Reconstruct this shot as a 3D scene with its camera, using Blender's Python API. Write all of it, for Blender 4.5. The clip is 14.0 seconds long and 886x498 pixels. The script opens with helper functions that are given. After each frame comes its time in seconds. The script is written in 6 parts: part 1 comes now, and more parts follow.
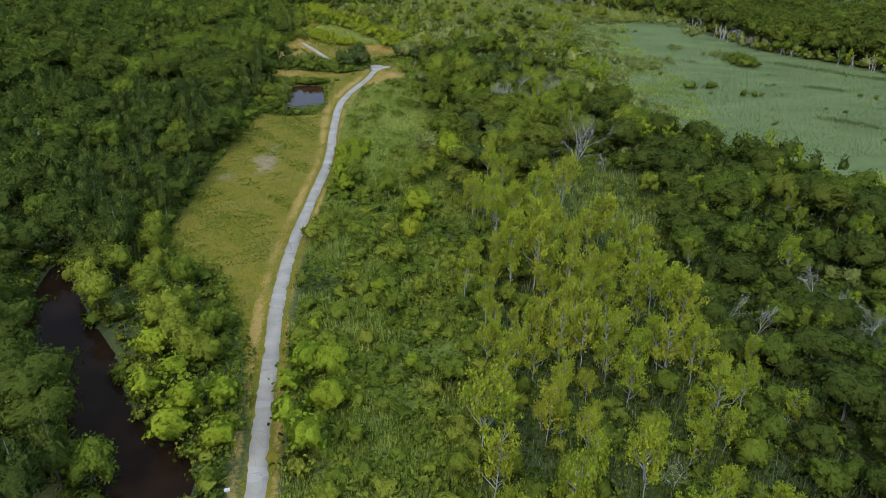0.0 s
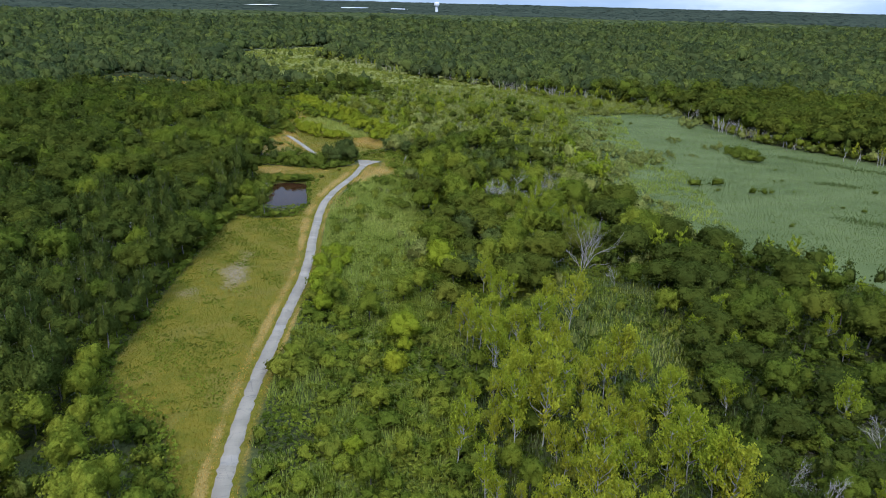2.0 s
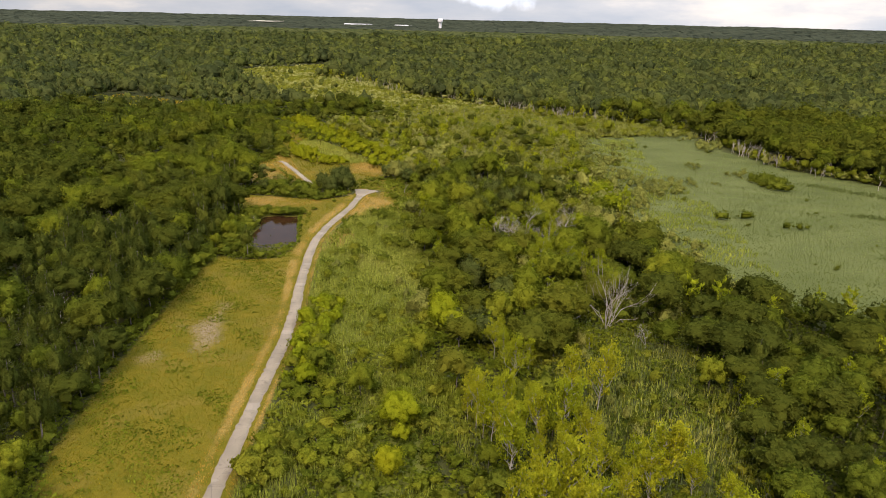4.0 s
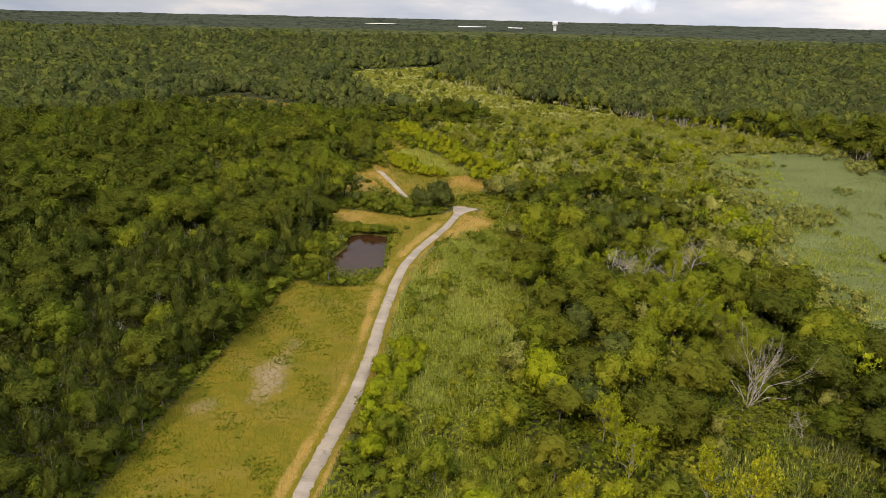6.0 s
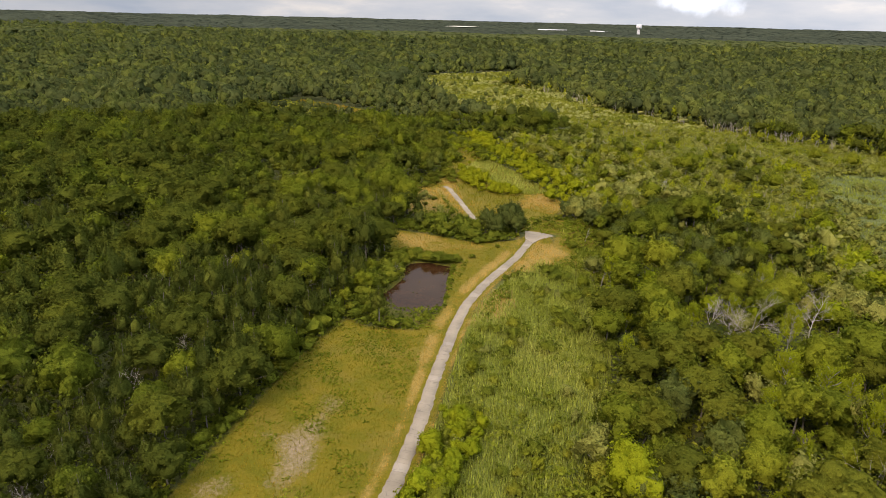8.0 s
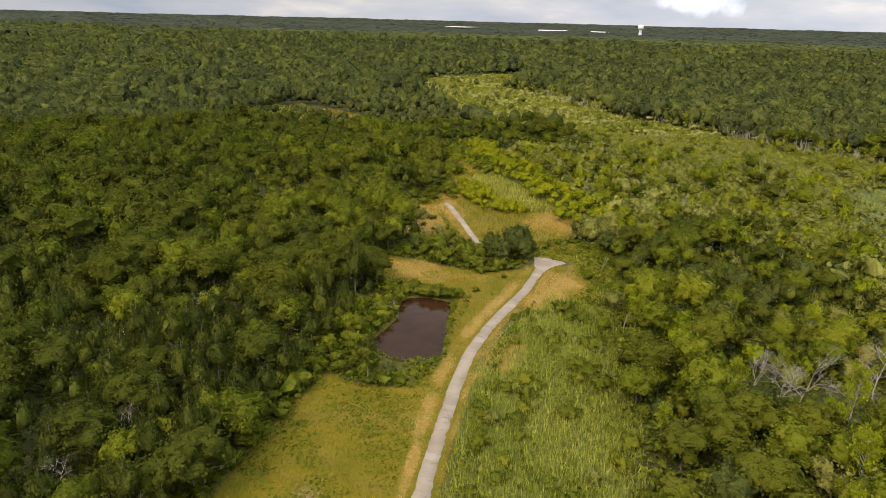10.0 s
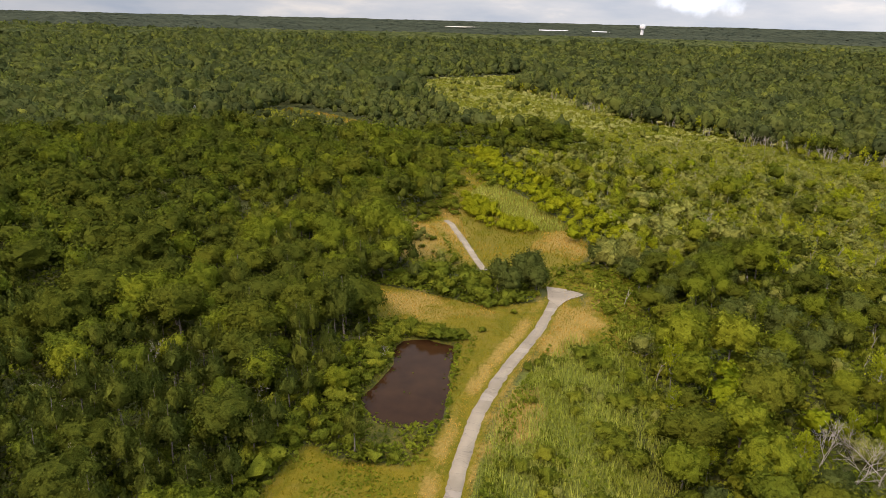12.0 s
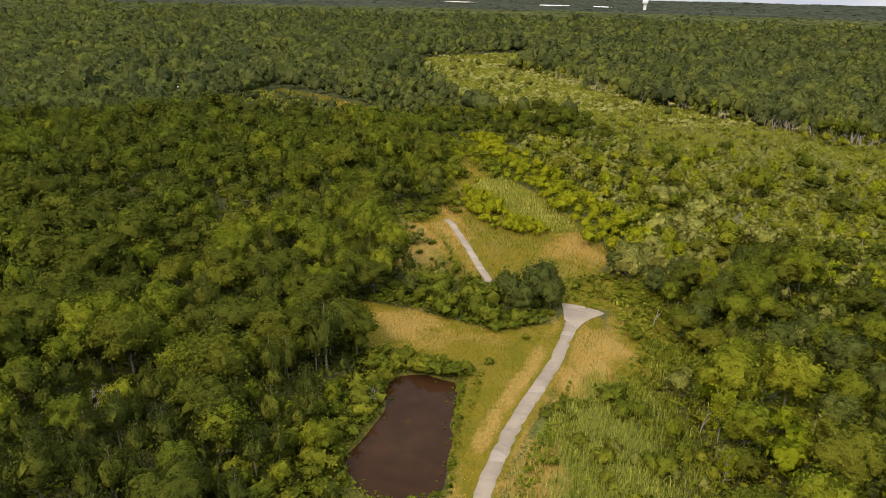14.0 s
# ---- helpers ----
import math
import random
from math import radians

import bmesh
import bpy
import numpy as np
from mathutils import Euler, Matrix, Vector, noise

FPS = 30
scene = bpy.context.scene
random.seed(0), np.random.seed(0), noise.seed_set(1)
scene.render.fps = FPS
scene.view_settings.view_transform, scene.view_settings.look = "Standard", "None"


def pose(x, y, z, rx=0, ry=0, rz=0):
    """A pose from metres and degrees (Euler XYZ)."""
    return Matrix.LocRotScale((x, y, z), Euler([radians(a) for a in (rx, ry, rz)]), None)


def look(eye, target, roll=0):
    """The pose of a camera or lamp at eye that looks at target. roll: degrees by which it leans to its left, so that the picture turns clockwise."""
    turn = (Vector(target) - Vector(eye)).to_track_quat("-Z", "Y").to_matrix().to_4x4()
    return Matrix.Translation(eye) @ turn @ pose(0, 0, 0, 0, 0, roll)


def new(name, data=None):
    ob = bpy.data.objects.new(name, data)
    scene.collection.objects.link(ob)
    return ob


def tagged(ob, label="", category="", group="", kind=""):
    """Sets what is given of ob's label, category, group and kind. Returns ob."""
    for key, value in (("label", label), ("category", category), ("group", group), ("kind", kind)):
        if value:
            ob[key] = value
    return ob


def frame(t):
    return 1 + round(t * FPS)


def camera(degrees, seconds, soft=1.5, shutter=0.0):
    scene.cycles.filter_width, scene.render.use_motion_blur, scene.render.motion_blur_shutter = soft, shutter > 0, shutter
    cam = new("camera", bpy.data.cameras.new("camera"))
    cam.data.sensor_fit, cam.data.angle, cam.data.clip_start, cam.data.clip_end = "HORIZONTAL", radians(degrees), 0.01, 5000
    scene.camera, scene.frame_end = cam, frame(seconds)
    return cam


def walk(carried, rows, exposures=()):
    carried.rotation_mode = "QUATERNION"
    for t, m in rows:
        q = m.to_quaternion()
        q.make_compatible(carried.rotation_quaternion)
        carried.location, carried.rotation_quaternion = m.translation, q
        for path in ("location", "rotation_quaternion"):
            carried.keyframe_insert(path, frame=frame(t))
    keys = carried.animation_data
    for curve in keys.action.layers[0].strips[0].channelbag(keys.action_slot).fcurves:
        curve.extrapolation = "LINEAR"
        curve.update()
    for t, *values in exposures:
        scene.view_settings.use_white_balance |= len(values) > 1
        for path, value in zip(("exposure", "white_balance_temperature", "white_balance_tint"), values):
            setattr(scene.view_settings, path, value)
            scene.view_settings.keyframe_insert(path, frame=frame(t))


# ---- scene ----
cam = camera(65.4, 14.0, 0.86, 0.24)
METRES, EYE, TILT, LEAN, TURN = 195.0, 74.3, -26.5, -1.2, 0.0
ROWS = [
    (0.0, 0.0, 0.0, 0.0, 0.0, 0.0, -0.0),
    (0.5, 0.0014, 0.029, 0.0153, -0.19, 1.42, 0.04),
    (1.0, 0.0025, 0.0587, 0.0297, -0.36, 3.28, 0.07),
    (1.5, 0.0034, 0.0885, 0.0442, -0.48, 4.96, 0.1),
    (2.0, 0.0038, 0.121, 0.0604, -0.56, 6.67, 0.14),
    (2.5, 0.0039, 0.1525, 0.0772, -0.61, 7.81, 0.17),
    (5.0, 0.004, 0.3134, 0.1598, 0.76, 7.9, -0.51),
    (5.5, 0.0046, 0.3489, 0.1762, 5.8, 7.87, -2.95),
    (6.0, 0.0032, 0.381, 0.1916, 7.77, 7.8, -3.93),
    (6.5, 0.0004, 0.4157, 0.209, 10.85, 7.63, -5.47),
    (7.0, -0.0036, 0.4486, 0.2253, 13.17, 7.43, -6.62),
    (7.5, -0.0098, 0.4797, 0.2424, 13.4, 7.44, -6.77),
    (8.0, -0.0169, 0.5104, 0.2593, 13.38, 7.47, -6.8),
    (10.5, -0.0637, 0.6614, 0.3394, 13.34, 7.5, -6.84),
    (11.0, -0.0734, 0.6917, 0.3552, 13.35, 7.48, -6.82),
    (11.5, -0.083, 0.7223, 0.3705, 13.36, 7.49, -6.8),
    (12.0, -0.0921, 0.7518, 0.3844, 13.34, 7.49, -6.78),
    (12.5, -0.1021, 0.7837, 0.3997, 13.32, 7.46, -6.74),
    (13.0, -0.1115, 0.8147, 0.4148, 13.32, 7.22, -6.71),
    (13.5, -0.1212, 0.8454, 0.4304, 13.31, 6.74, -6.67),
    (14.0, -0.1305, 0.8756, 0.446, 13.28, 5.64, -6.66),
]
LIGHTING = [(0.0, 0.57, 5670, 20), (2.0, 0.62, 5620, 22), (3.5, 0.77, 8120, 31), (4.8, 0.77, 8120, 31), (14.0, 0.77, 8120, 31)]
walk(cam, [(t, pose(0, 0, EYE, TILT, LEAN, TURN) @ pose(METRES * x, METRES * y, METRES * z, 90 + pitch, roll, yaw)) for t, x, y, z, yaw, pitch, roll in ROWS], LIGHTING)

# ---------------------------------------------------------------- world and light
SKY_LOW, SKY_HIGH = 0.74, 2.3
SUN_ELEV, SUN_TURN = 46.0, 200.0      # degrees; the turn runs clockwise from +y
world = bpy.data.worlds.new("overcast_sky")
scene.world = world
world.use_nodes = True
wn, wl = world.node_tree.nodes, world.node_tree.links
wn.clear()
w_out = wn.new("ShaderNodeOutputWorld")
w_sky = wn.new("ShaderNodeTexSky")
w_sky.sky_type = "NISHITA"
w_sky.sun_disc = False
w_sky.sun_elevation = radians(SUN_ELEV)
w_sky.sun_rotation = radians(SUN_TURN)
w_sky.air_density, w_sky.dust_density, w_sky.ozone_density = 1.0, 3.0, 1.0
w_bg = wn.new("ShaderNodeBackground")
w_bg.inputs[1].default_value = 0.10
w_cloud = wn.new("ShaderNodeBackground")
w_cloud.inputs[1].default_value = 1.0
w_mix = wn.new("ShaderNodeMixShader")
w_co = wn.new("ShaderNodeTexCoord")
w_map = wn.new("ShaderNodeMapping")
w_map.inputs["Scale"].default_value = (2.2, 2.2, 9.0)
w_noise = wn.new("ShaderNodeTexNoise")
w_noise.inputs["Scale"].default_value = 1.6
w_noise.inputs["Detail"].default_value = 7.0
w_noise.inputs["Roughness"].default_value = 0.55
w_cr = wn.new("ShaderNodeValToRGB")
w_cr.color_ramp.elements[0].position, w_cr.color_ramp.elements[0].color = 0.36, (0.33, 0.508, 0.682, 1)
w_cr.color_ramp.elements[1].position, w_cr.color_ramp.elements[1].color = 0.72, (0.90, 1.03, 1.0, 1)
mid = w_cr.color_ramp.elements.new(0.56)
mid.color = (0.515, 0.684, 0.80, 1)
wl.new(w_co.outputs["Generated"], w_map.inputs["Vector"])
wl.new(w_map.outputs["Vector"], w_noise.inputs["Vector"])
wl.new(w_noise.outputs["Fac"], w_cr.inputs["Fac"])
wl.new(w_cr.outputs["Color"], w_cloud.inputs["Color"])
# an overcast sky is about three times as bright overhead as at the horizon
w_sep = wn.new("ShaderNodeSeparateXYZ")
wl.new(w_co.outputs["Generated"], w_sep.inputs[0])
w_grad = wn.new("ShaderNodeMapRange")
w_grad.inputs["From Min"].default_value, w_grad.inputs["From Max"].default_value = 0.03, 0.8
w_grad.inputs["To Min"].default_value, w_grad.inputs["To Max"].default_value = SKY_LOW, SKY_HIGH
wl.new(w_sep.outputs["Z"], w_grad.inputs["Value"])
w_side = wn.new("ShaderNodeMapRange")
w_side.inputs["From Min"].default_value, w_side.inputs["From Max"].default_value = -0.7, 0.45
w_side.inputs["To Min"].default_value, w_side.inputs["To Max"].default_value = 0.80, 1.12
wl.new(w_sep.outputs["X"], w_side.inputs["Value"])
w_mul = wn.new("ShaderNodeMath")
w_mul.operation = "MULTIPLY"
wl.new(w_grad.outputs[0], w_mul.inputs[0])
wl.new(w_side.outputs[0], w_mul.inputs[1])
w_off = wn.new("ShaderNodeVectorMath")
w_off.operation = "SUBTRACT"
w_off.inputs[1].default_value = (0.078, 0.996, 0.030)
wl.new(w_co.outputs["Generated"], w_off.inputs[0])
w_str = wn.new("ShaderNodeVectorMath")
w_str.operation = "MULTIPLY"
w_str.inputs[1].default_value = (1.0, 1.0, 3.2)
wl.new(w_off.outputs[0], w_str.inputs[0])
w_len = wn.new("ShaderNodeVectorMath")
w_len.operation = "LENGTH"
wl.new(w_str.outputs[0], w_len.inputs[0])
w_n2 = wn.new("ShaderNodeTexNoise")
w_n2.inputs["Scale"].default_value, w_n2.inputs["Detail"].default_value = 32.0, 5.0
wl.new(w_co.outputs["Generated"], w_n2.inputs["Vector"])
w_rag = wn.new("ShaderNodeMath")
w_rag.operation = "MULTIPLY_ADD"
w_rag.inputs[1].default_value, w_rag.inputs[2].default_value = -0.09, 0.045
wl.new(w_n2.outputs["Fac"], w_rag.inputs[0])
w_sum = wn.new("ShaderNodeMath")
w_sum.operation = "ADD"
wl.new(w_len.outputs["Value"], w_sum.inputs[0])
wl.new(w_rag.outputs[0], w_sum.inputs[1])
w_puff = wn.new("ShaderNodeMapRange")
w_puff.interpolation_type = "SMOOTHSTEP"
w_puff.inputs["From Min"].default_value, w_puff.inputs["From Max"].default_value = 0.065, 0.030
w_puff.inputs["To Min"].default_value, w_puff.inputs["To Max"].default_value = 0.0, 0.55
wl.new(w_sum.outputs[0], w_puff.inputs["Value"])
w_all = wn.new("ShaderNodeMath")
w_all.operation = "ADD"
wl.new(w_mul.outputs[0], w_all.inputs[0])
wl.new(w_puff.outputs[0], w_all.inputs[1])
wl.new(w_all.outputs[0], w_cloud.inputs[1])
wl.new(w_sky.outputs["Color"], w_bg.inputs["Color"])
w_mix.inputs[0].default_value = 0.85
wl.new(w_bg.outputs[0], w_mix.inputs[1])
wl.new(w_cloud.outputs[0], w_mix.inputs[2])
wl.new(w_mix.outputs[0], w_out.inputs[0])

sun_data = bpy.data.lights.new("sun", "SUN")
sun_data.energy, sun_data.angle, sun_data.color = 1.7, radians(18), (1.0, 0.95, 0.86)
sun = new("sun", sun_data)
sun_dir = Vector((math.sin(radians(SUN_TURN)) * math.cos(radians(SUN_ELEV)),
                  math.cos(radians(SUN_TURN)) * math.cos(radians(SUN_ELEV)), math.sin(radians(SUN_ELEV))))
sun.matrix_world = look(tuple(sun_dir * 300), (0, 0, 0))

# ---------------------------------------------------------------- materials
def node_mat(name):
    m = bpy.data.materials.new(name)
    m.use_nodes = True
    n, l = m.node_tree.nodes, m.node_tree.links
    n.clear()
    out = n.new("ShaderNodeOutputMaterial")
    return m, n, l, out


def ramp(n, stops):
    r = n.new("ShaderNodeValToRGB")
    e = r.color_ramp.elements
    e[0].position, e[0].color = stops[0][0], (*stops[0][1], 1)
    e[1].position, e[1].color = stops[-1][0], (*stops[-1][1], 1)
    for p, c in stops[1:-1]:
        e.new(p).color = (*c, 1)
    return r


def noise_tex(n, l, vec, scale, detail=4.0, rough=0.55):
    t = n.new("ShaderNodeTexNoise")
    t.inputs["Scale"].default_value = scale
    t.inputs["Detail"].default_value = detail
    t.inputs["Roughness"].default_value = rough
    l.new(vec, t.inputs["Vector"])
    return t.outputs["Fac"]


def mix_col(n, l, fac, a, b, mode="MIX"):
    m = n.new("ShaderNodeMix")
    m.data_type, m.blend_type = "RGBA", mode
    for sock, v in ((m.inputs[0], fac), (m.inputs[6], a), (m.inputs[7], b)):
        if isinstance(v, (int, float)):
            sock.default_value = v
        elif isinstance(v, tuple):
            sock.default_value = (*v, 1)
        else:
            l.new(v, sock)
    return m.outputs[2]


def math_node(n, l, op, a, b=0.0, clamp=False):
    m = n.new("ShaderNodeMath")
    m.operation, m.use_clamp = op, clamp
    for sock, v in ((m.inputs[0], a), (m.inputs[1], b)):
        if isinstance(v, (int, float)):
            sock.default_value = v
        else:
            l.new(v, sock)
    return m.outputs[0]


def leaf_mat(name, stops, source="object", see_through=0.34, grain=2.6, ragged=3.6, askew=2.1, dim=0.30, calm=1.0):
    """Foliage: the plant's own hue from a ramp, each clump lighter or darker, leafy grain; clumps have ragged outlines."""
    m, n, l, out = node_mat(name)
    if source == "object":
        shade = n.new("ShaderNodeSeparateColor")
        l.new(n.new("ShaderNodeObjectInfo").outputs["Color"], shade.inputs[0])
        pick = shade.outputs[0]
    else:
        a = n.new("ShaderNodeAttribute")
        a.attribute_name = "tint"
        pick = a.outputs["Fac"]
    pick = math_node(n, l, "ADD", math_node(n, l, "MULTIPLY", pick, calm), 0.28 * (1 - calm))
    co = n.new("ShaderNodeTexCoord").outputs["Object"]
    isl = n.new("ShaderNodeNewGeometry").outputs["Random Per Island"]
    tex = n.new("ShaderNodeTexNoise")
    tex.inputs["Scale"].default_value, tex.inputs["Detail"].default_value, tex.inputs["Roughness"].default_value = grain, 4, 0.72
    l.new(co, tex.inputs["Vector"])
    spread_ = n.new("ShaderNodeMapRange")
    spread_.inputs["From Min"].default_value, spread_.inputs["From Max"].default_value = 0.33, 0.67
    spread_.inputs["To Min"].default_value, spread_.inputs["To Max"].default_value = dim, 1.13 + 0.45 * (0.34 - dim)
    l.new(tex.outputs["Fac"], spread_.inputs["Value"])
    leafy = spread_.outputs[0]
    r = ramp(n, stops)
    pick2 = math_node(n, l, "ADD", pick, math_node(n, l, "MULTIPLY", math_node(n, l, "SUBTRACT", isl, 0.5), 0.12), True)
    l.new(pick2, r.inputs["Fac"])
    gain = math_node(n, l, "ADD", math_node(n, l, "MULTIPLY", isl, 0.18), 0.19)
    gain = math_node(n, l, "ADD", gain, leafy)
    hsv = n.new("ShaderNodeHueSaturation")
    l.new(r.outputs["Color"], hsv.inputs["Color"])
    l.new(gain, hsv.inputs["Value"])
    d = n.new("ShaderNodeBsdfDiffuse")
    tr = n.new("ShaderNodeBsdfTranslucent")
    l.new(hsv.outputs["Color"], d.inputs["Color"])
    l.new(hsv.outputs["Color"], tr.inputs["Color"])
    if askew:
        # leaves lie along the clump's outer face, each a little askew
        na = n.new("ShaderNodeAttribute")
        na.attribute_name = "nrm"
        sub3 = n.new("ShaderNodeVectorMath")
        sub3.operation = "SUBTRACT"
        l.new(tex.outputs["Color"], sub3.inputs[0])
        sub3.inputs[1].default_value = (0.5, 0.5, 0.5)
        mad = n.new("ShaderNodeVectorMath")
        mad.operation = "MULTIPLY_ADD"
        l.new(sub3.outputs[0], mad.inputs[0])
        mad.inputs[1].default_value = (askew, askew, askew)
        l.new(na.outputs["Vector"], mad.inputs[2])
        vt = n.new("ShaderNodeVectorTransform")
        vt.vector_type, vt.convert_from, vt.convert_to = "NORMAL", "OBJECT", "WORLD"
        l.new(mad.outputs[0], vt.inputs[0])
        nn = n.new("ShaderNodeVectorMath")
        nn.operation = "NORMALIZE"
        l.new(vt.outputs[0], nn.inputs[0])
        l.new(nn.outputs[0], d.inputs["Normal"])
        # thin leaves take light on both faces: what falls on the far face of a clump shines through it
        turned = n.new("ShaderNodeVectorMath")
        turned.operation = "SCALE"
        turned.inputs["Scale"].default_value = -1.0
        l.new(nn.outputs[0], turned.inputs[0])
        l.new(turned.outputs[0], tr.inputs["Normal"])
    both = n.new("ShaderNodeAddShader")
    l.new(d.outputs[0], both.inputs[0])
    l.new(tr.outputs[0], both.inputs[1])
    under = n.new("ShaderNodeBsdfTranslucent")
    l.new(hsv.outputs["Color"], under.inputs["Color"])
    mx = n.new("ShaderNodeMixShader")
    mx.inputs[0].default_value = see_through
    l.new(both.outputs[0], mx.inputs[1])
    l.new(under.outputs[0], mx.inputs[2])
    last = mx.outputs[0]
    if ragged:
        ca = n.new("ShaderNodeAttribute")
        ca.attribute_name = "card"
        ln = n.new("ShaderNodeVectorMath")
        ln.operation = "LENGTH"
        l.new(ca.outputs["Vector"], ln.inputs[0])
        # every clump has an outline of its own
        own = n.new("ShaderNodeVectorMath")
        own.operation = "MULTIPLY_ADD"
        own.inputs[1].default_value = (71.0, 53.0, 37.0)
        l.new(isl, own.inputs[0])
        l.new(co, own.inputs[2])
        edge = math_node(n, l, "ADD", ln.outputs["Value"], math_node(n, l, "MULTIPLY", math_node(n, l, "SUBTRACT", noise_tex(n, l, own.outputs[0], grain * 2.6, 2, 0.7), 0.5), ragged))
        gap = n.new("ShaderNodeMixShader")
        l.new(math_node(n, l, "GREATER_THAN", edge, 0.84), gap.inputs[0])
        l.new(last, gap.inputs[1])
        l.new(n.new("ShaderNodeBsdfTransparent").outputs[0], gap.inputs[2])
        last = gap.outputs[0]
    l.new(last, out.inputs[0])
    return m


def bark_mat(name, c0, c1, scale=3.0):
    m, n, l, out = node_mat(name)
    co = n.new("ShaderNodeTexCoord").outputs["Object"]
    f = noise_tex(n, l, co, scale, 6, 0.65)
    r = ramp(n, [(0.3, c0), (0.7, c1)])
    l.new(f, r.inputs["Fac"])
    b = n.new("ShaderNodeBsdfPrincipled")
    b.inputs["Roughness"].default_value = 0.85
    l.new(r.outputs["Color"], b.inputs["Base Color"])
    bump = n.new("ShaderNodeBump")
    bump.inputs["Distance"].default_value = 0.05
    l.new(f, bump.inputs["Height"])
    l.new(bump.outputs[0], b.inputs["Normal"])
    l.new(b.outputs[0], out.inputs[0])
    return m


PALETTES = {
    "oak": [(0.0, (0.0286, 0.0380, 0.0067)), (0.5, (0.0509, 0.0600, 0.0074)), (1.0, (0.0913, 0.0940, 0.0118))],
    "maple": [(0.0, (0.0397, 0.0551, 0.0073)), (0.5, (0.0682, 0.0849, 0.0081)), (1.0, (0.1216, 0.1326, 0.0127))],
    "pine": [(0.0, (0.0350, 0.0480, 0.0095)), (0.6, (0.0560, 0.0680, 0.0108)), (1.0, (0.0760, 0.0880, 0.0150))],
    "cedar": [(0.0, (0.0290, 0.0400, 0.0110)), (1.0, (0.0520, 0.0650, 0.0140))],
    "poplar": [(0.0, (0.142, 0.170, 0.0105)), (0.5, (0.186, 0.203, 0.0125)), (1.0, (0.232, 0.218, 0.0160))],
    "willow": [(0.0, (0.0743, 0.1020, 0.0068)), (0.5, (0.1039, 0.1260, 0.0076)), (1.0, (0.1401, 0.1480, 0.0082))],
    "shrub": [(0.0, (0.0446, 0.0600, 0.0076)), (0.5, (0.0700, 0.0840, 0.0095)), (1.0, (0.1103, 0.1140, 0.0123))],
    "thicket": [(0.0, (0.0385, 0.0550, 0.0064)), (0.5, (0.0615, 0.0790, 0.0080)), (1.0, (0.1071, 0.1220, 0.0111))],
    "pale": [(0.0, (0.0880, 0.1010, 0.0240)), (0.5, (0.1170, 0.1260, 0.0300)), (1.0, (0.1430, 0.1470, 0.0360))],
}
# distant oak, pine and maple lean blue-grey: air haze put into their colour
FAR_HAZE_PALETTES = dict(PALETTES, pale=[(0.0, (0.1180, 0.1300, 0.0380)), (0.5, (0.1480, 0.1560, 0.0460)), (1.0, (0.1760, 0.1770, 0.0540))], oak=[(0.0, (0.0255, 0.0350, 0.0130)), (0.5, (0.0460, 0.0565, 0.0155)), (1.0, (0.0760, 0.0840, 0.0190))],
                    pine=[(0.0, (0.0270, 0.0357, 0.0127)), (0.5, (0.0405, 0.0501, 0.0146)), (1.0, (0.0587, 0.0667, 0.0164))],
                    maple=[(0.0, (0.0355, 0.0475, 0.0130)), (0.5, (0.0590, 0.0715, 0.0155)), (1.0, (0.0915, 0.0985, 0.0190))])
# these two colour the farthest canopy, haze included; not willow or cedar
FAR_HAZE_PALETTES["willow"] = [(0.0, (0.0270, 0.0375, 0.0150)), (0.5, (0.0430, 0.0530, 0.0195)), (1.0, (0.0620, 0.0710, 0.0235))]
FAR_HAZE_PALETTES["cedar"] = [(0.0, (0.0220, 0.0290, 0.0210)), (1.0, (0.0380, 0.0480, 0.0320))]
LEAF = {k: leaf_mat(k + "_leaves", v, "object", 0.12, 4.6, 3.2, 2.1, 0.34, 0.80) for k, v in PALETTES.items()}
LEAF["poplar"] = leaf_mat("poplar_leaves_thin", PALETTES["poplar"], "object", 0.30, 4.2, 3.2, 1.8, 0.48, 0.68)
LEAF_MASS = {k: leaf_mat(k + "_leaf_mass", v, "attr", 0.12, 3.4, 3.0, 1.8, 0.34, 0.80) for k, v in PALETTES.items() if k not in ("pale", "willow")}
LEAF_FAR = {k: leaf_mat(k + "_far_leaf_mass", v, "attr", 0.08, 0.8, 2.2, 0.9, 0.64) for k, v in FAR_HAZE_PALETTES.items()}
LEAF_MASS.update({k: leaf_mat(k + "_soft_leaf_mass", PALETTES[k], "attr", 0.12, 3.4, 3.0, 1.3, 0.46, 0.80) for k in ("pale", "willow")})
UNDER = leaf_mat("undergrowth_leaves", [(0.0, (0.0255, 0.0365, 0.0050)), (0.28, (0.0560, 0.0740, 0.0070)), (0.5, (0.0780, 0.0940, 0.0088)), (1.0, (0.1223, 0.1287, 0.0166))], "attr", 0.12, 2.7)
BARK = bark_mat("grey_brown_bark", (0.06, 0.05, 0.04), (0.17, 0.15, 0.12))
BARK_PALE = bark_mat("pale_bark", (0.17, 0.16, 0.13), (0.34, 0.32, 0.27))
DEADWOOD = bark_mat("weathered_dead_wood", (0.20, 0.178, 0.145), (0.42, 0.38, 0.32))
REED = leaf_mat("reed_blades", [(0.0, (0.1190, 0.1460, 0.0190)), (0.6, (0.1900, 0.2080, 0.0370)), (1.0, (0.2740, 0.2580, 0.0640))], "attr", 0.12, 1.0, 0, 1)
REED_DULL = leaf_mat("dull_reed_blades", [(0.0, (0.064, 0.082, 0.026)), (1.0, (0.148, 0.162, 0.060))], "attr", 0.12, 1.0, 0, 1)
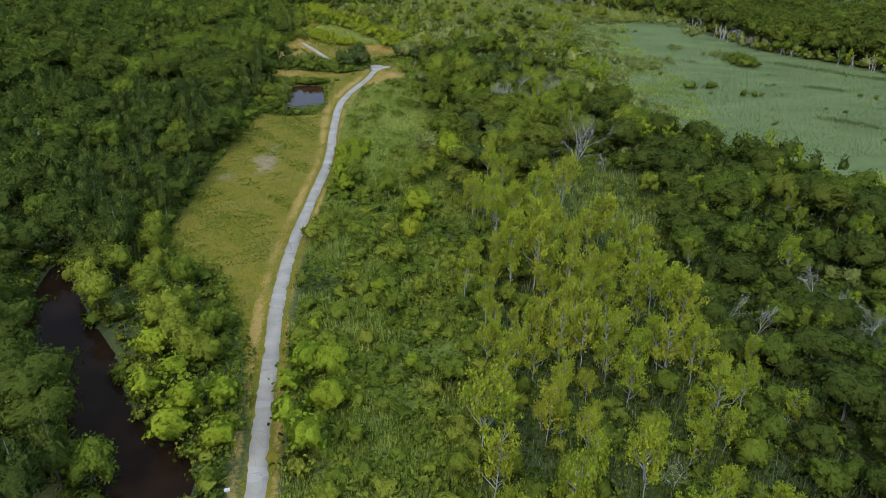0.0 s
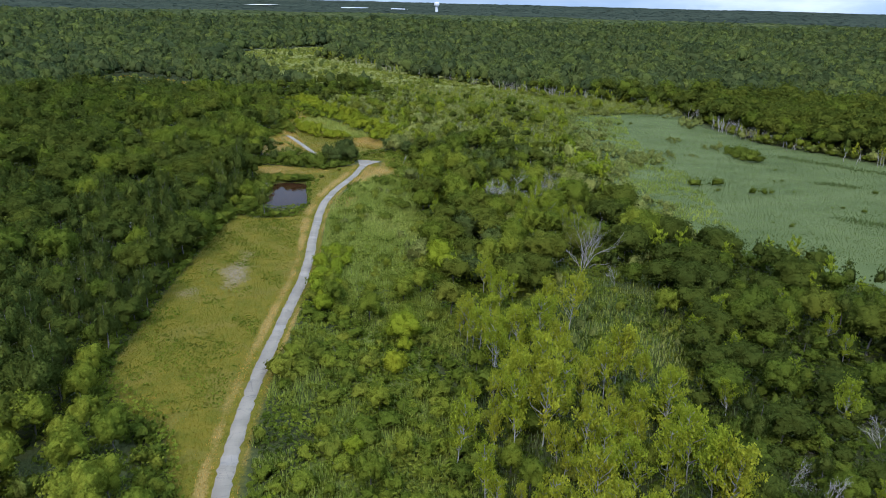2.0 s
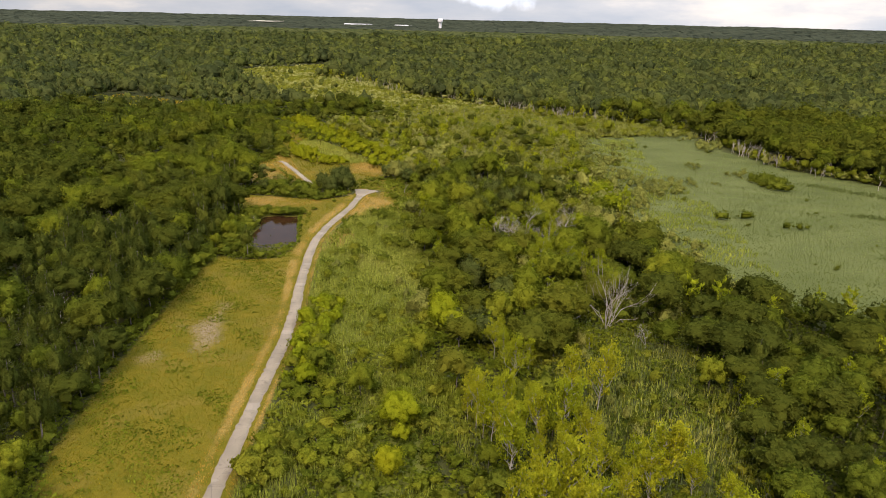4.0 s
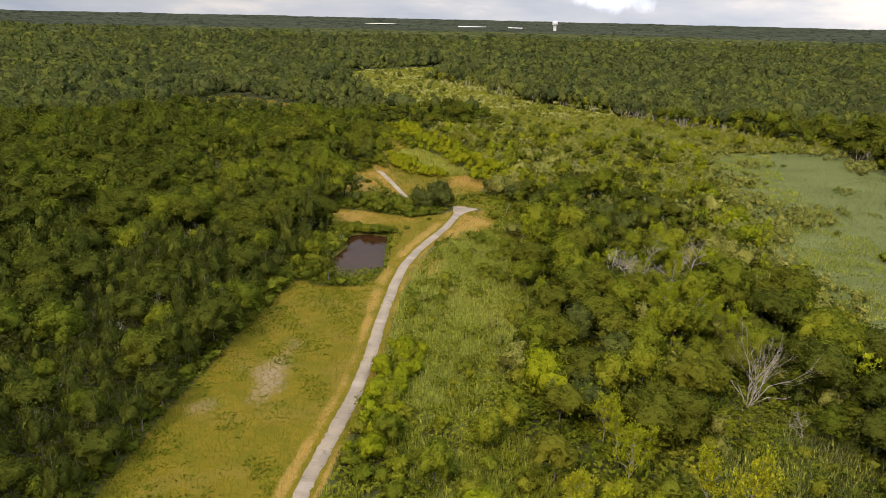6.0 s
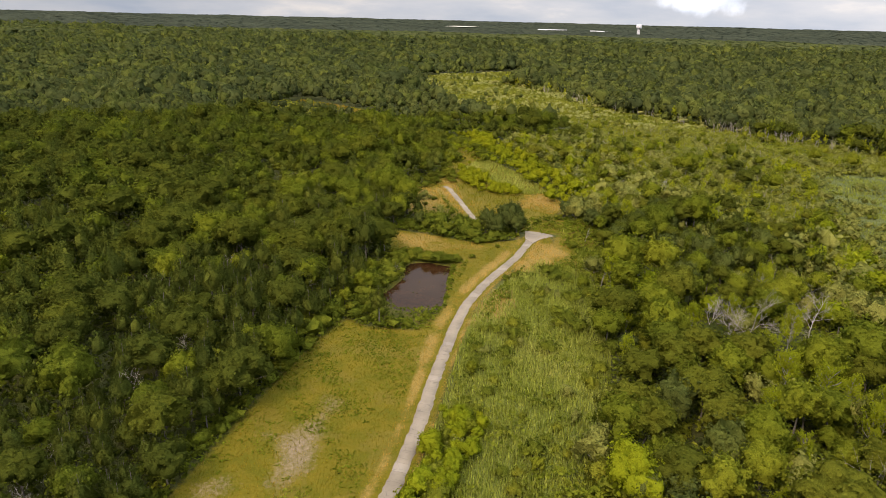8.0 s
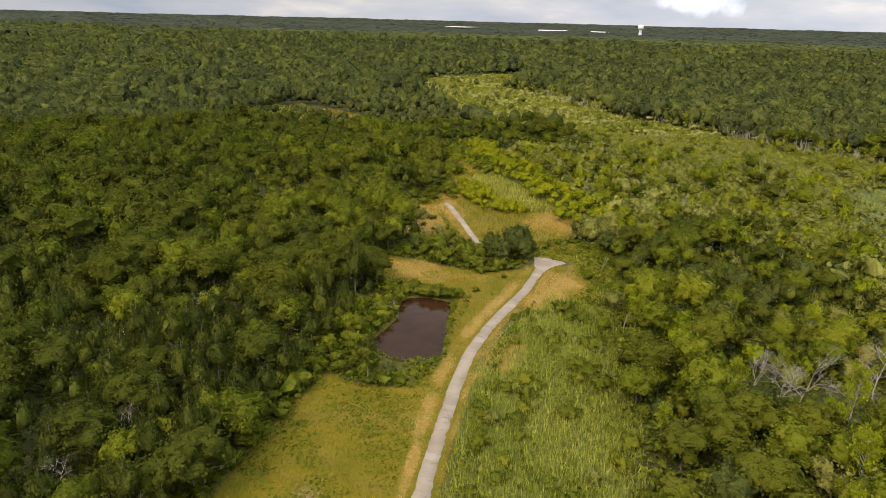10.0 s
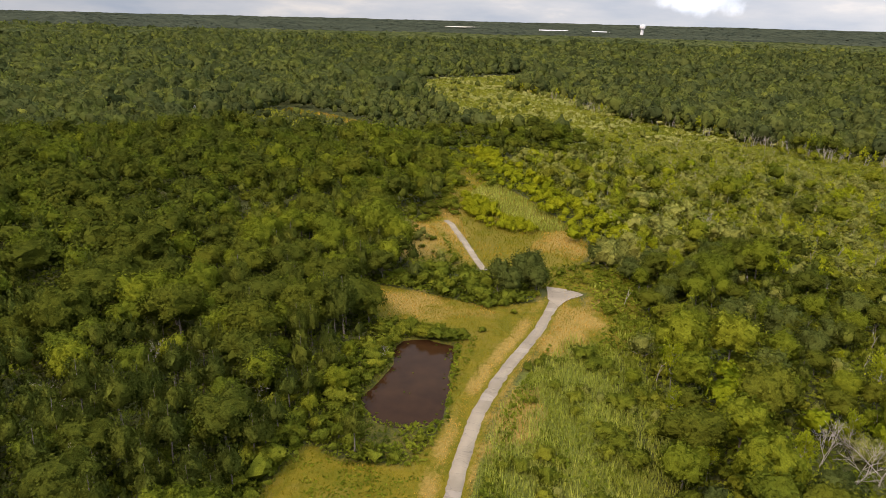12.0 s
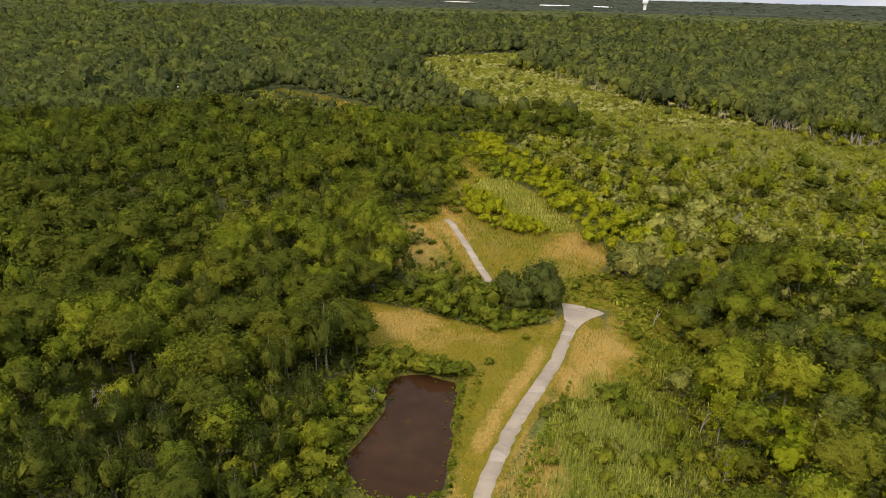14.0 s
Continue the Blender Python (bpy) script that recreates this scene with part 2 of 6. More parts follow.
MARSH = leaf_mat("marsh_reed_blades", [(0.0, (0.0440, 0.0620, 0.0165)), (0.5, (0.0790, 0.0960, 0.0250)), (1.0, (0.1200, 0.1420, 0.0500))], "attr", 0.12, 0.3, 0, 1, 0.55)
GRASS = leaf_mat("meadow_grass_blades", [(0.0, (0.0740, 0.0780, 0.0045)), (0.5, (0.1290, 0.1080, 0.0082)), (0.75, (0.2277, 0.1421, 0.0225)), (1.0, (0.3595, 0.1957, 0.0450))], "attr", 0.12, 0.8, 0, 1, 0.55)

# the ground: forest litter, meadow, dry straw, reed bed and marsh blend by their zones
GROUND, n, l, out = node_mat("natural_ground")
co = n.new("ShaderNodeTexCoord").outputs["Object"]
big = noise_tex(n, l, co, 0.09, 5, 0.6)
fine = noise_tex(n, l, co, 1.3, 6, 0.7)
finer = noise_tex(n, l, co, 6.0, 4, 0.7)


def zone(name):
    a = n.new("ShaderNodeAttribute")
    a.attribute_name = name
    rough = math_node(n, l, "MULTIPLY", math_node(n, l, "SUBTRACT", fine, 0.5), 0.9)
    v = math_node(n, l, "ADD", a.outputs["Fac"], rough)
    return math_node(n, l, "MULTIPLY", math_node(n, l, "SUBTRACT", v, 0.32), 2.8, True)


def two(c0, c1, f, lo=0.36, hi=0.64):
    r = ramp(n, [(lo, c0), (hi, c1)])
    l.new(f, r.inputs["Fac"])
    return r.outputs["Color"]


speck = math_node(n, l, "ADD", math_node(n, l, "MULTIPLY", fine, 0.6), math_node(n, l, "MULTIPLY", finer, 0.4))
c = two((0.030, 0.036, 0.010), (0.064, 0.070, 0.020), speck)
patchy = noise_tex(n, l, co, 0.22, 6, 0.72)
stretch = n.new("ShaderNodeMapping")
stretch.inputs["Scale"].default_value = (1.0, 2.0, 1.0)
l.new(co, stretch.inputs["Vector"])
drift = stretch.outputs["Vector"]
meadow_c = mix_col(n, l, 0.55, two((0.0599, 0.0720, 0.0040), (0.1519, 0.1120, 0.0110), patchy, 0.41, 0.60), two((0.0743, 0.0694, 0.0032), (0.1415, 0.1040, 0.0096), speck))
meadow_c = mix_col(n, l, math_node(n, l, "MULTIPLY", math_node(n, l, "GREATER_THAN", big, 0.56), 0.35), meadow_c, (0.1400, 0.1050, 0.0200))
c = mix_col(n, l, zone("z_meadow"), c, meadow_c)
c = mix_col(n, l, zone("z_reed"), c, two((0.0800, 0.0980, 0.0150), (0.1350, 0.1480, 0.0300), speck))
marsh_c = mix_col(n, l, 0.6, two((0.0478, 0.0664, 0.0170), (0.1100, 0.1290, 0.0430), noise_tex(n, l, drift, 0.030, 5, 0.62), 0.40, 0.60), two((0.0701, 0.0865, 0.0243), (0.0891, 0.1051, 0.0303), speck))
c = mix_col(n, l, zone("z_marsh"), c, marsh_c)
c = mix_col(n, l, zone("z_dry"), c, two((0.1470, 0.1019, 0.0195), (0.2783, 0.1813, 0.0490), speck))
c = mix_col(n, l, zone("z_bare"), c, two((0.135, 0.100, 0.055), (0.255, 0.190, 0.115), speck))
b = n.new("ShaderNodeBsdfPrincipled")
b.inputs["Roughness"].default_value = 0.95
b.inputs["Specular IOR Level"].default_value = 0.1
l.new(c, b.inputs["Base Color"])
bump = n.new("ShaderNodeBump")
bump.inputs["Distance"].default_value = 0.35
bump.inputs["Strength"].default_value = 0.7
l.new(speck, bump.inputs["Height"])
l.new(bump.outputs[0], b.inputs["Normal"])
l.new(b.outputs[0], out.inputs[0])

ASPHALT, n, l, out = node_mat("worn_grey_asphalt")
co = n.new("ShaderNodeTexCoord").outputs["Object"]
patch = noise_tex(n, l, co, 0.16, 4, 0.6)
grit = noise_tex(n, l, co, 4.0, 6, 0.75)
c = two((0.192, 0.156, 0.106), (0.258, 0.211, 0.145), patch, 0.4, 0.6)
c = mix_col(n, l, math_node(n, l, "MULTIPLY", grit, 0.4), c, (0.12, 0.108, 0.096))
vor = n.new("ShaderNodeTexVoronoi")
vor.feature = "DISTANCE_TO_EDGE"
vor.inputs["Scale"].default_value = 0.22
l.new(co, vor.inputs["Vector"])
crack = math_node(n, l, "LESS_THAN", vor.outputs["Distance"], 0.004)
c = mix_col(n, l, math_node(n, l, "MULTIPLY", crack, 0.6), c, (0.09, 0.08, 0.065))
# seams and root heaves run across the trail at uneven steps
lay = n.new("ShaderNodeMapping")
lay.inputs["Scale"].default_value = (0.03, 0.20, 0.0)
l.new(co, lay.inputs["Vector"])
across = math_node(n, l, "ABSOLUTE", math_node(n, l, "SUBTRACT", noise_tex(n, l, lay.outputs["Vector"], 1.0, 3, 0.6), 0.5))
c = mix_col(n, l, math_node(n, l, "MULTIPLY", math_node(n, l, "LESS_THAN", across, 0.0035), 0.55), c, (0.085, 0.075, 0.06))
pale_lay = noise_tex(n, l, lay.outputs["Vector"], 0.9, 1, 0.5)
c = mix_col(n, l, math_node(n, l, "MULTIPLY", math_node(n, l, "GREATER_THAN", pale_lay, 0.62), 0.22), c, (0.36, 0.32, 0.27))
b = n.new("ShaderNodeBsdfPrincipled")
b.inputs["Roughness"].default_value = 0.9
l.new(c, b.inputs["Base Color"])
l.new(b.outputs[0], out.inputs[0])


def water_mat(name, deep, shallow, sheen):
    m, n, l, out = node_mat(name)
    co = n.new("ShaderNodeTexCoord").outputs["Object"]
    f = noise_tex(n, l, co, 0.22, 5, 0.6)
    r = ramp(n, [(0.35, deep), (0.7, shallow)])
    l.new(f, r.inputs["Fac"])
    b = n.new("ShaderNodeBsdfPrincipled")
    b.inputs["Roughness"].default_value = 0.05
    b.inputs["IOR"].default_value = 1.33
    b.inputs["Specular IOR Level"].default_value = sheen
    l.new(r.outputs["Color"], b.inputs["Base Color"])
    bump = n.new("ShaderNodeBump")
    bump.inputs["Distance"].default_value = 0.02
    bump.inputs["Strength"].default_value = 0.10
    l.new(noise_tex(n, l, co, 1.6, 3, 0.5), bump.inputs["Height"])
    l.new(bump.outputs[0], b.inputs["Normal"])
    l.new(b.outputs[0], out.inputs[0])
    return m


POND_WATER = water_mat("brown_pond_water", (0.0215, 0.0096, 0.0038), (0.0330, 0.0146, 0.0058), 0.085)
RIVER_WATER = water_mat("dark_creek_water", (0.009, 0.005, 0.0025), (0.014, 0.0075, 0.0038), 0.02)


def plain_mat(name, c0, c1, rough=0.6, scale=2.0):
    m, n, l, out = node_mat(name)
    co = n.new("ShaderNodeTexCoord").outputs["Object"]
    r = ramp(n, [(0.35, c0), (0.65, c1)])
    l.new(noise_tex(n, l, co, scale, 4, 0.6), r.inputs["Fac"])
    b = n.new("ShaderNodeBsdfPrincipled")
    b.inputs["Roughness"].default_value = rough
    l.new(r.outputs["Color"], b.inputs["Base Color"])
    l.new(b.outputs[0], out.inputs[0])
    return m


WHITE = plain_mat("white_paint", (0.56, 0.57, 0.58), (0.66, 0.66, 0.65))
ROOF = plain_mat("pale_metal_roof", (0.42, 0.43, 0.44), (0.55, 0.55, 0.54), 0.6, 0.1)
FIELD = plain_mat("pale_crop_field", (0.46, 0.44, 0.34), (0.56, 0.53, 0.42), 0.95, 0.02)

# ---------------------------------------------------------------- mesh helpers
def np_mesh(name, V, Q=None, T=None, mat=None, tint=None, smooth=False):
    Q = np.zeros((0, 4), int) if Q is None else np.asarray(Q, int).reshape(-1, 4)
    T = np.zeros((0, 3), int) if T is None else np.asarray(T, int).reshape(-1, 3)
    V = np.asarray(V, np.float32)
    extra, V = V[:, 3:], np.ascontiguousarray(V[:, :3])
    me = bpy.data.meshes.new(name)
    me.vertices.add(len(V))
    me.vertices.foreach_set("co", V.ravel())
    me.loops.add(Q.size + T.size)
    me.polygons.add(len(Q) + len(T))
    me.loops.foreach_set("vertex_index", np.concatenate([Q.ravel(), T.ravel()]).astype(np.int32))
    start = np.concatenate([np.arange(len(Q)) * 4, Q.size + np.arange(len(T)) * 3]).astype(np.int32)
    me.polygons.foreach_set("loop_start", start)
    me.polygons.foreach_set("use_smooth", np.full(len(start), smooth))
    if tint is not None:
        a = me.attributes.new("tint", "FLOAT", "POINT")
        a.data.foreach_set("value", np.asarray(tint, np.float32))
    if extra.shape[1] == 5:
        me.attributes.new("nrm", "FLOAT_VECTOR", "POINT").data.foreach_set("vector", np.ascontiguousarray(extra[:, :3]).ravel())
        me.attributes.new("card", "FLOAT2", "POINT").data.foreach_set("vector", np.ascontiguousarray(extra[:, 3:]).ravel())
    me.update(calc_edges=True)
    if mat:
        me.materials.append(mat)
    return me


def join(chunks):
    """Several (V, Q, T) as one. A row of V is a place, and for leaves also an outward way and the spot on the clump."""
    Vs, Qs, Ts, k = [], [], [], 0
    wide = max(c[0].shape[1] for c in chunks)
    for V, Q, T in chunks:
        V = np.pad(V, ((0, 0), (0, wide - V.shape[1])))
        Vs.append(V), Qs.append(np.asarray(Q, int).reshape(-1, 4) + k), Ts.append(np.asarray(T, int).reshape(-1, 3) + k)
        k += len(V)
    return np.concatenate(Vs), np.concatenate(Qs), np.concatenate(Ts)


def part(name, data, parent, label=""):
    ob = new(name, data)
    ob.parent = parent
    return tagged(ob, label)


def unit(v):
    return v / np.maximum(np.linalg.norm(v, axis=-1, keepdims=True), 1e-9)


def ico(grade):
    bm = bmesh.new()
    bmesh.ops.create_icosphere(bm, subdivisions=grade, radius=1.0)
    V = np.array([v.co[:] for v in bm.verts])
    T = np.array([[v.index for v in f.verts] for f in bm.faces])
    bm.free()
    return V, T


BALLS = {g: ico(g) for g in (1, 2, 3)}


def cards(rng, C, N, size, lean=0.6, slim=0.8, out=None, rise_=0.0):
    """Leaf clumps: small ragged discs on triangles at C that face N, more or less; out is the way their leaves turn to."""
    k = len(C)
    out = unit(unit(N if out is None else out) + rng.normal(0, 0.24, (k, 3)))
    N = unit(N + rng.normal(0, lean, (k, 3)))
    U = unit(np.cross(N, rng.normal(0, 1, (k, 3))))
    if rise_:
        U = unit(U * (1 - rise_) + (np.array([0, 0, 1.0]) + 0.5 * out) * rise_)
        N = unit(np.cross(U, rng.normal(0, 1, (k, 3))))
    W = np.cross(N, U) * slim
    s = (size * rng.uniform(0.65, 1.35, k))[:, None]
    tri = ((1.7, 0.0), (-0.85, 1.472), (-0.85, -1.472))
    P = np.stack([C + (U * a + W * b) * s for a, b in tri], 1)
    uv = np.tile(np.array(tri), (k, 1, 1))
    V = np.concatenate([P, np.repeat(out[:, None], 3, 1), uv], -1).reshape(-1, 8)
    return V, np.zeros((0, 4), int), np.arange(3 * k).reshape(-1, 3)


def billows(rng, bumps, ball, floor):
    """The outer skin of many balls round one middle: gives, for directions, how far it lies and which way it faces."""
    k = np.arange(bumps)
    up = 0.96 - 1.36 * (k + 0.5) / bumps + rng.normal(0, 0.06, bumps)
    up = np.clip(up, -0.6, 0.98)
    ang = k * 2.39996 + rng.normal(0, 0.5, bumps)
    c = np.stack([np.cos(ang) * np.sqrt(1 - up ** 2), np.sin(ang) * np.sqrt(1 - up ** 2), up], -1) * rng.uniform(0.48, 0.90, (bumps, 1)) ** 0.9
    rho = rng.uniform(*ball, bumps)

    def cast(D):
        dc = D @ c.T
        disc = dc ** 2 - (c ** 2).sum(1) + rho ** 2
        t = np.where(disc > 0, dc + np.sqrt(np.maximum(disc, 0)), 0)
        j = t.argmax(1)
        r = t[np.arange(len(D)), j]
        hit = r > floor
        r = np.where(hit, r, floor)
        N = np.where(hit[:, None], (D * r[:, None] - c[j]) / rho[j][:, None], D)
        return r, N

    return c, cast


def dome(rng, mid, axes, count, size, bumps, grade, ball=(0.20, 0.36), floor=0.52, taper=0.0, lean=0.6, slim=0.8, rise_=0.0, low=-0.45, inner=0.84):
    """A crown: a billowing leafy body under loose leaf clumps, both on one bumpy skin round mid."""
    axes = np.asarray(axes, float)
    c, cast = billows(rng, bumps, ball, floor)

    def place(D, k):
        r, N = cast(D)
        P = D * (r * k)[:, None]
        P[:, :2] *= (1 - taper * P[:, 2:3])
        out = unit(0.85 * unit(N / axes) + 0.40 * unit(D / axes) + np.array([0, 0, 0.10]))
        return mid + P * axes, out

    D = unit(rng.normal(0, 1, (count * 3, 3)))
    D = D[D[:, 2] > low][:count]
    C, out = place(D, rng.uniform(0.80, 1.07, len(D)))
    leaves = cards(rng, C, out + np.array([0, 0, 0.2]), size, lean, slim, out, rise_)
    W, F = BALLS[grade]
    W = W @ np.array(Euler((rng.uniform(0, 1.6), 0, rng.uniform(0, 6.2))).to_matrix()).T
    V, out = place(W, inner * rng.uniform(0.93, 1.05, len(W)))
    body = (np.concatenate([V, out, np.zeros((len(V), 2))], -1), np.zeros((0, 4), int), F)
    return join([leaves, body]), mid + c * axes


def tube(P, R, sides=5):
    P, R = np.asarray(P, float), np.asarray(R, float)
    k, V = len(P), []
    for i in range(k):
        d = unit(P[min(i + 1, k - 1)] - P[max(i - 1, 0)])
        u = unit(np.cross(d, [0.31, 0.95, 0.05]))
        w = np.cross(d, u)
        a = np.arange(sides) * 2 * np.pi / sides
        V.append(P[i] + R[i] * (np.cos(a)[:, None] * u + np.sin(a)[:, None] * w))
    Q = [[i * sides + j, i * sides + (j + 1) % sides, (i + 1) * sides + (j + 1) % sides, (i + 1) * sides + j]
         for i in range(k - 1) for j in range(sides)]
    return np.concatenate(V), np.array(Q), np.zeros((0, 3), int)


def bent(rng, a, b, k=4, wob=0.05):
    a, b = np.asarray(a, float), np.asarray(b, float)
    t = np.linspace(0, 1, k)[:, None]
    return a + (b - a) * t + rng.normal(0, wob, (k, 3)) * np.linalg.norm(b - a) * np.sin(t * np.pi)


# ---------------------------------------------------------------- kinds of trees: (trunk, crown) at full size, foot at the origin
def spread_tree(seed, H, R, bumps, count, size, base=0.30, ball=(0.20, 0.36), lean=0.6, fine=True):
    """A broad billowing crown carried by limbs."""
    rng = np.random.default_rng(seed)
    stem = bent(rng, (0, 0, -0.3), (rng.normal(0, 0.3), rng.normal(0, 0.3), H * 0.72), 5, 0.02)
    wood = [tube(stem, np.linspace(H * 0.020, H * 0.007, 5), 5 if fine else 3)]
    half = H * (1 - base) / 2
    mid = np.array([rng.normal(0, 0.06 * R), rng.normal(0, 0.06 * R), H * base + half * 0.86])
    crown, boughs = dome(rng, mid, (R * rng.uniform(0.92, 1.1), R * rng.uniform(0.92, 1.1), half * 1.06), count, size, bumps, 3 if fine else 2, ball, lean=lean, inner=0.84 if fine else 0.74)
    if fine and base > 0.1:
        for c in boughs[1::3]:
            foot = stem[0] + (stem[-1] - stem[0]) * rng.uniform(0.35, 0.8)
            wood.append(tube(bent(rng, foot, c, 3, 0.06), np.linspace(H * 0.008, H * 0.0025, 3), 3))
    return join(wood), crown


def cone_tree(seed, H, R, bumps, count, size, base=0.16, fine=True, taper=0.5):
    """Pine: a tapering crown of upright needle tufts with an uneven top."""
    rng = np.random.default_rng(seed)
    wood = [tube(bent(rng, (0, 0, -0.3), (rng.normal(0, 0.2), rng.normal(0, 0.2), H * 0.9), 5, 0.012), np.linspace(H * 0.016, 0.03, 5), 5 if fine else 3)]
    half = H * (1 - base) / 2
    crown, _ = dome(rng, np.array([0, 0, H * base + half * 0.9]), (R, R, half * 1.05), count, size, bumps, 2 if fine else 1, (0.15, 0.28), 0.50, taper, 0.5, 0.50, 0.60, -0.6, 0.68)
    return join(wood), crown


def slim_tree(seed, H, R, arms, count, size, fine=True, low=0.28):
    """Young poplar-like tree: pale leaning stem that shows through upright sprays of leaves with gaps between."""
    rng = np.random.default_rng(seed)
    wood, crown = [], []
    top = np.array([rng.normal(0, 0.09) * H, rng.normal(0, 0.09) * H, H * 0.95])
    stem = bent(rng, (0, 0, -0.3), top, 6, 0.012)
    wood.append(tube(stem, np.linspace(H * 0.0095, 0.03, 6), 5 if fine else 3))
    for i in range(arms):
        f = low + (0.97 - low) * (i + rng.uniform(0, 1)) / arms
        p = stem[0] + (stem[-1] - stem[0]) * f
        ang = i * 2.39996 + rng.normal(0, 0.6)
        reach = R * (1.15 - 0.8 * f) * rng.uniform(0.45, 1.5)
        q = p + np.array([math.cos(ang) * reach, math.sin(ang) * reach, reach * rng.uniform(0.9, 2.0)])
        if fine:
            wood.append(tube(bent(rng, p, q, 3, 0.08), np.linspace(0.07, 0.02, 3), 3))
        t = rng.beta(2.6, 1.5, count)[:, None] * 0.85 + 0.35
        C = p + (q - p) * t + rng.normal(0, 0.13 * R, (count, 3)) * np.array([1, 1, 1.3])
        crown.append(cards(rng, C, np.tile([0, 0, 0.8], (count, 1)) + unit(C - stem[-1] * 0.6), size, 0.7, 0.55, unit(C - stem[-1] * 0.5) + np.array([0, 0, 0.8]), 0.45))
    return join(wood), join(crown)


def bare_tree(seed, H, spread=0.55, depth=4, kids=3, girth=0.011):
    """A dead tree: a short bole and long forking limbs that end in thin twigs."""
    rng = np.random.default_rng(seed)
    wood = []

    def grow(p, d, length, r, level):
        q = p + d * length
        bow = (p + q) / 2 + rng.normal(0, 0.06, 3) * length
        wood.append(tube([p, bow, q], [r, r * 0.8, r * 0.62], 5) if level == 0 else tube([p, q], [r, r * 0.55], 3))
        if level >= depth:
            return
        for i in range(kids):
            d2 = unit(d + rng.normal(0, spread, 3) * np.array([1, 1, 0.6]) + np.array([0, 0, 0.10]))
            at = p + (q - p) * (1.0 if i == 0 else rng.uniform(0.4, 1.0))
            grow(at, d2, length * rng.uniform(0.60, 0.85), r * 0.60, level + 1)

    grow(np.array([0, 0, -0.3]), unit(np.array([rng.normal(0, 0.1), rng.normal(0, 0.1), 1])), H * 0.26, H * girth, 0)
    return join(wood)


def fan_tree(seed, H):
    """A dead tree whose limbs fan out from a low fork to one side."""
    rng = np.random.default_rng(seed)
    wood = []

    def grow(p, d, length, r, level):
        q = p + d * length
        wood.append(tube([p, (p + q) / 2 + rng.normal(0, 0.03, 3) * length, q], [r, r * 0.85, r * 0.7], 4) if level < 2 else tube([p, q], [r, r * 0.5], 3))
        if level >= 4:
            return
        for i in range(3 if level == 1 else 2):
            d2 = unit(d + rng.normal(0, 0.36, 3) + np.array([0, 0, 0.14]))
            grow(p + (q - p) * (1.0 if i == 0 else rng.uniform(0.5, 1.0)), d2, length * rng.uniform(0.62, 0.88), r * 0.62, level + 1)

    for i in range(8):
        a = radians(-26 + 12.0 * i + rng.normal(0, 5))
        grow(np.array([0, 0, -0.2]), unit(np.array([math.sin(a), rng.normal(0, 0.22), math.cos(a)])), H * rng.uniform(0.23, 0.36), H * 0.0056, 0)
    return join(wood)


def bush(seed, H, R, bumps, count, size, grade=2):
    """Several stems under a low, wide, uneven crown."""
    rng = np.random.default_rng(seed)
    crown, boughs = dome(rng, np.array([0, 0, H * 0.34]), (R * rng.uniform(0.85, 1.15), R * rng.uniform(0.85, 1.15), H * 0.64), count, size, bumps, grade, (0.20, 0.42), 0.42, 0.0, 0.7, low=-0.25)
    wood = [tube([(0, 0, -0.2), c * 0.6, c], [0.06, 0.045, 0.02], 3) for c in boughs[::2]]
    return join(wood), crown


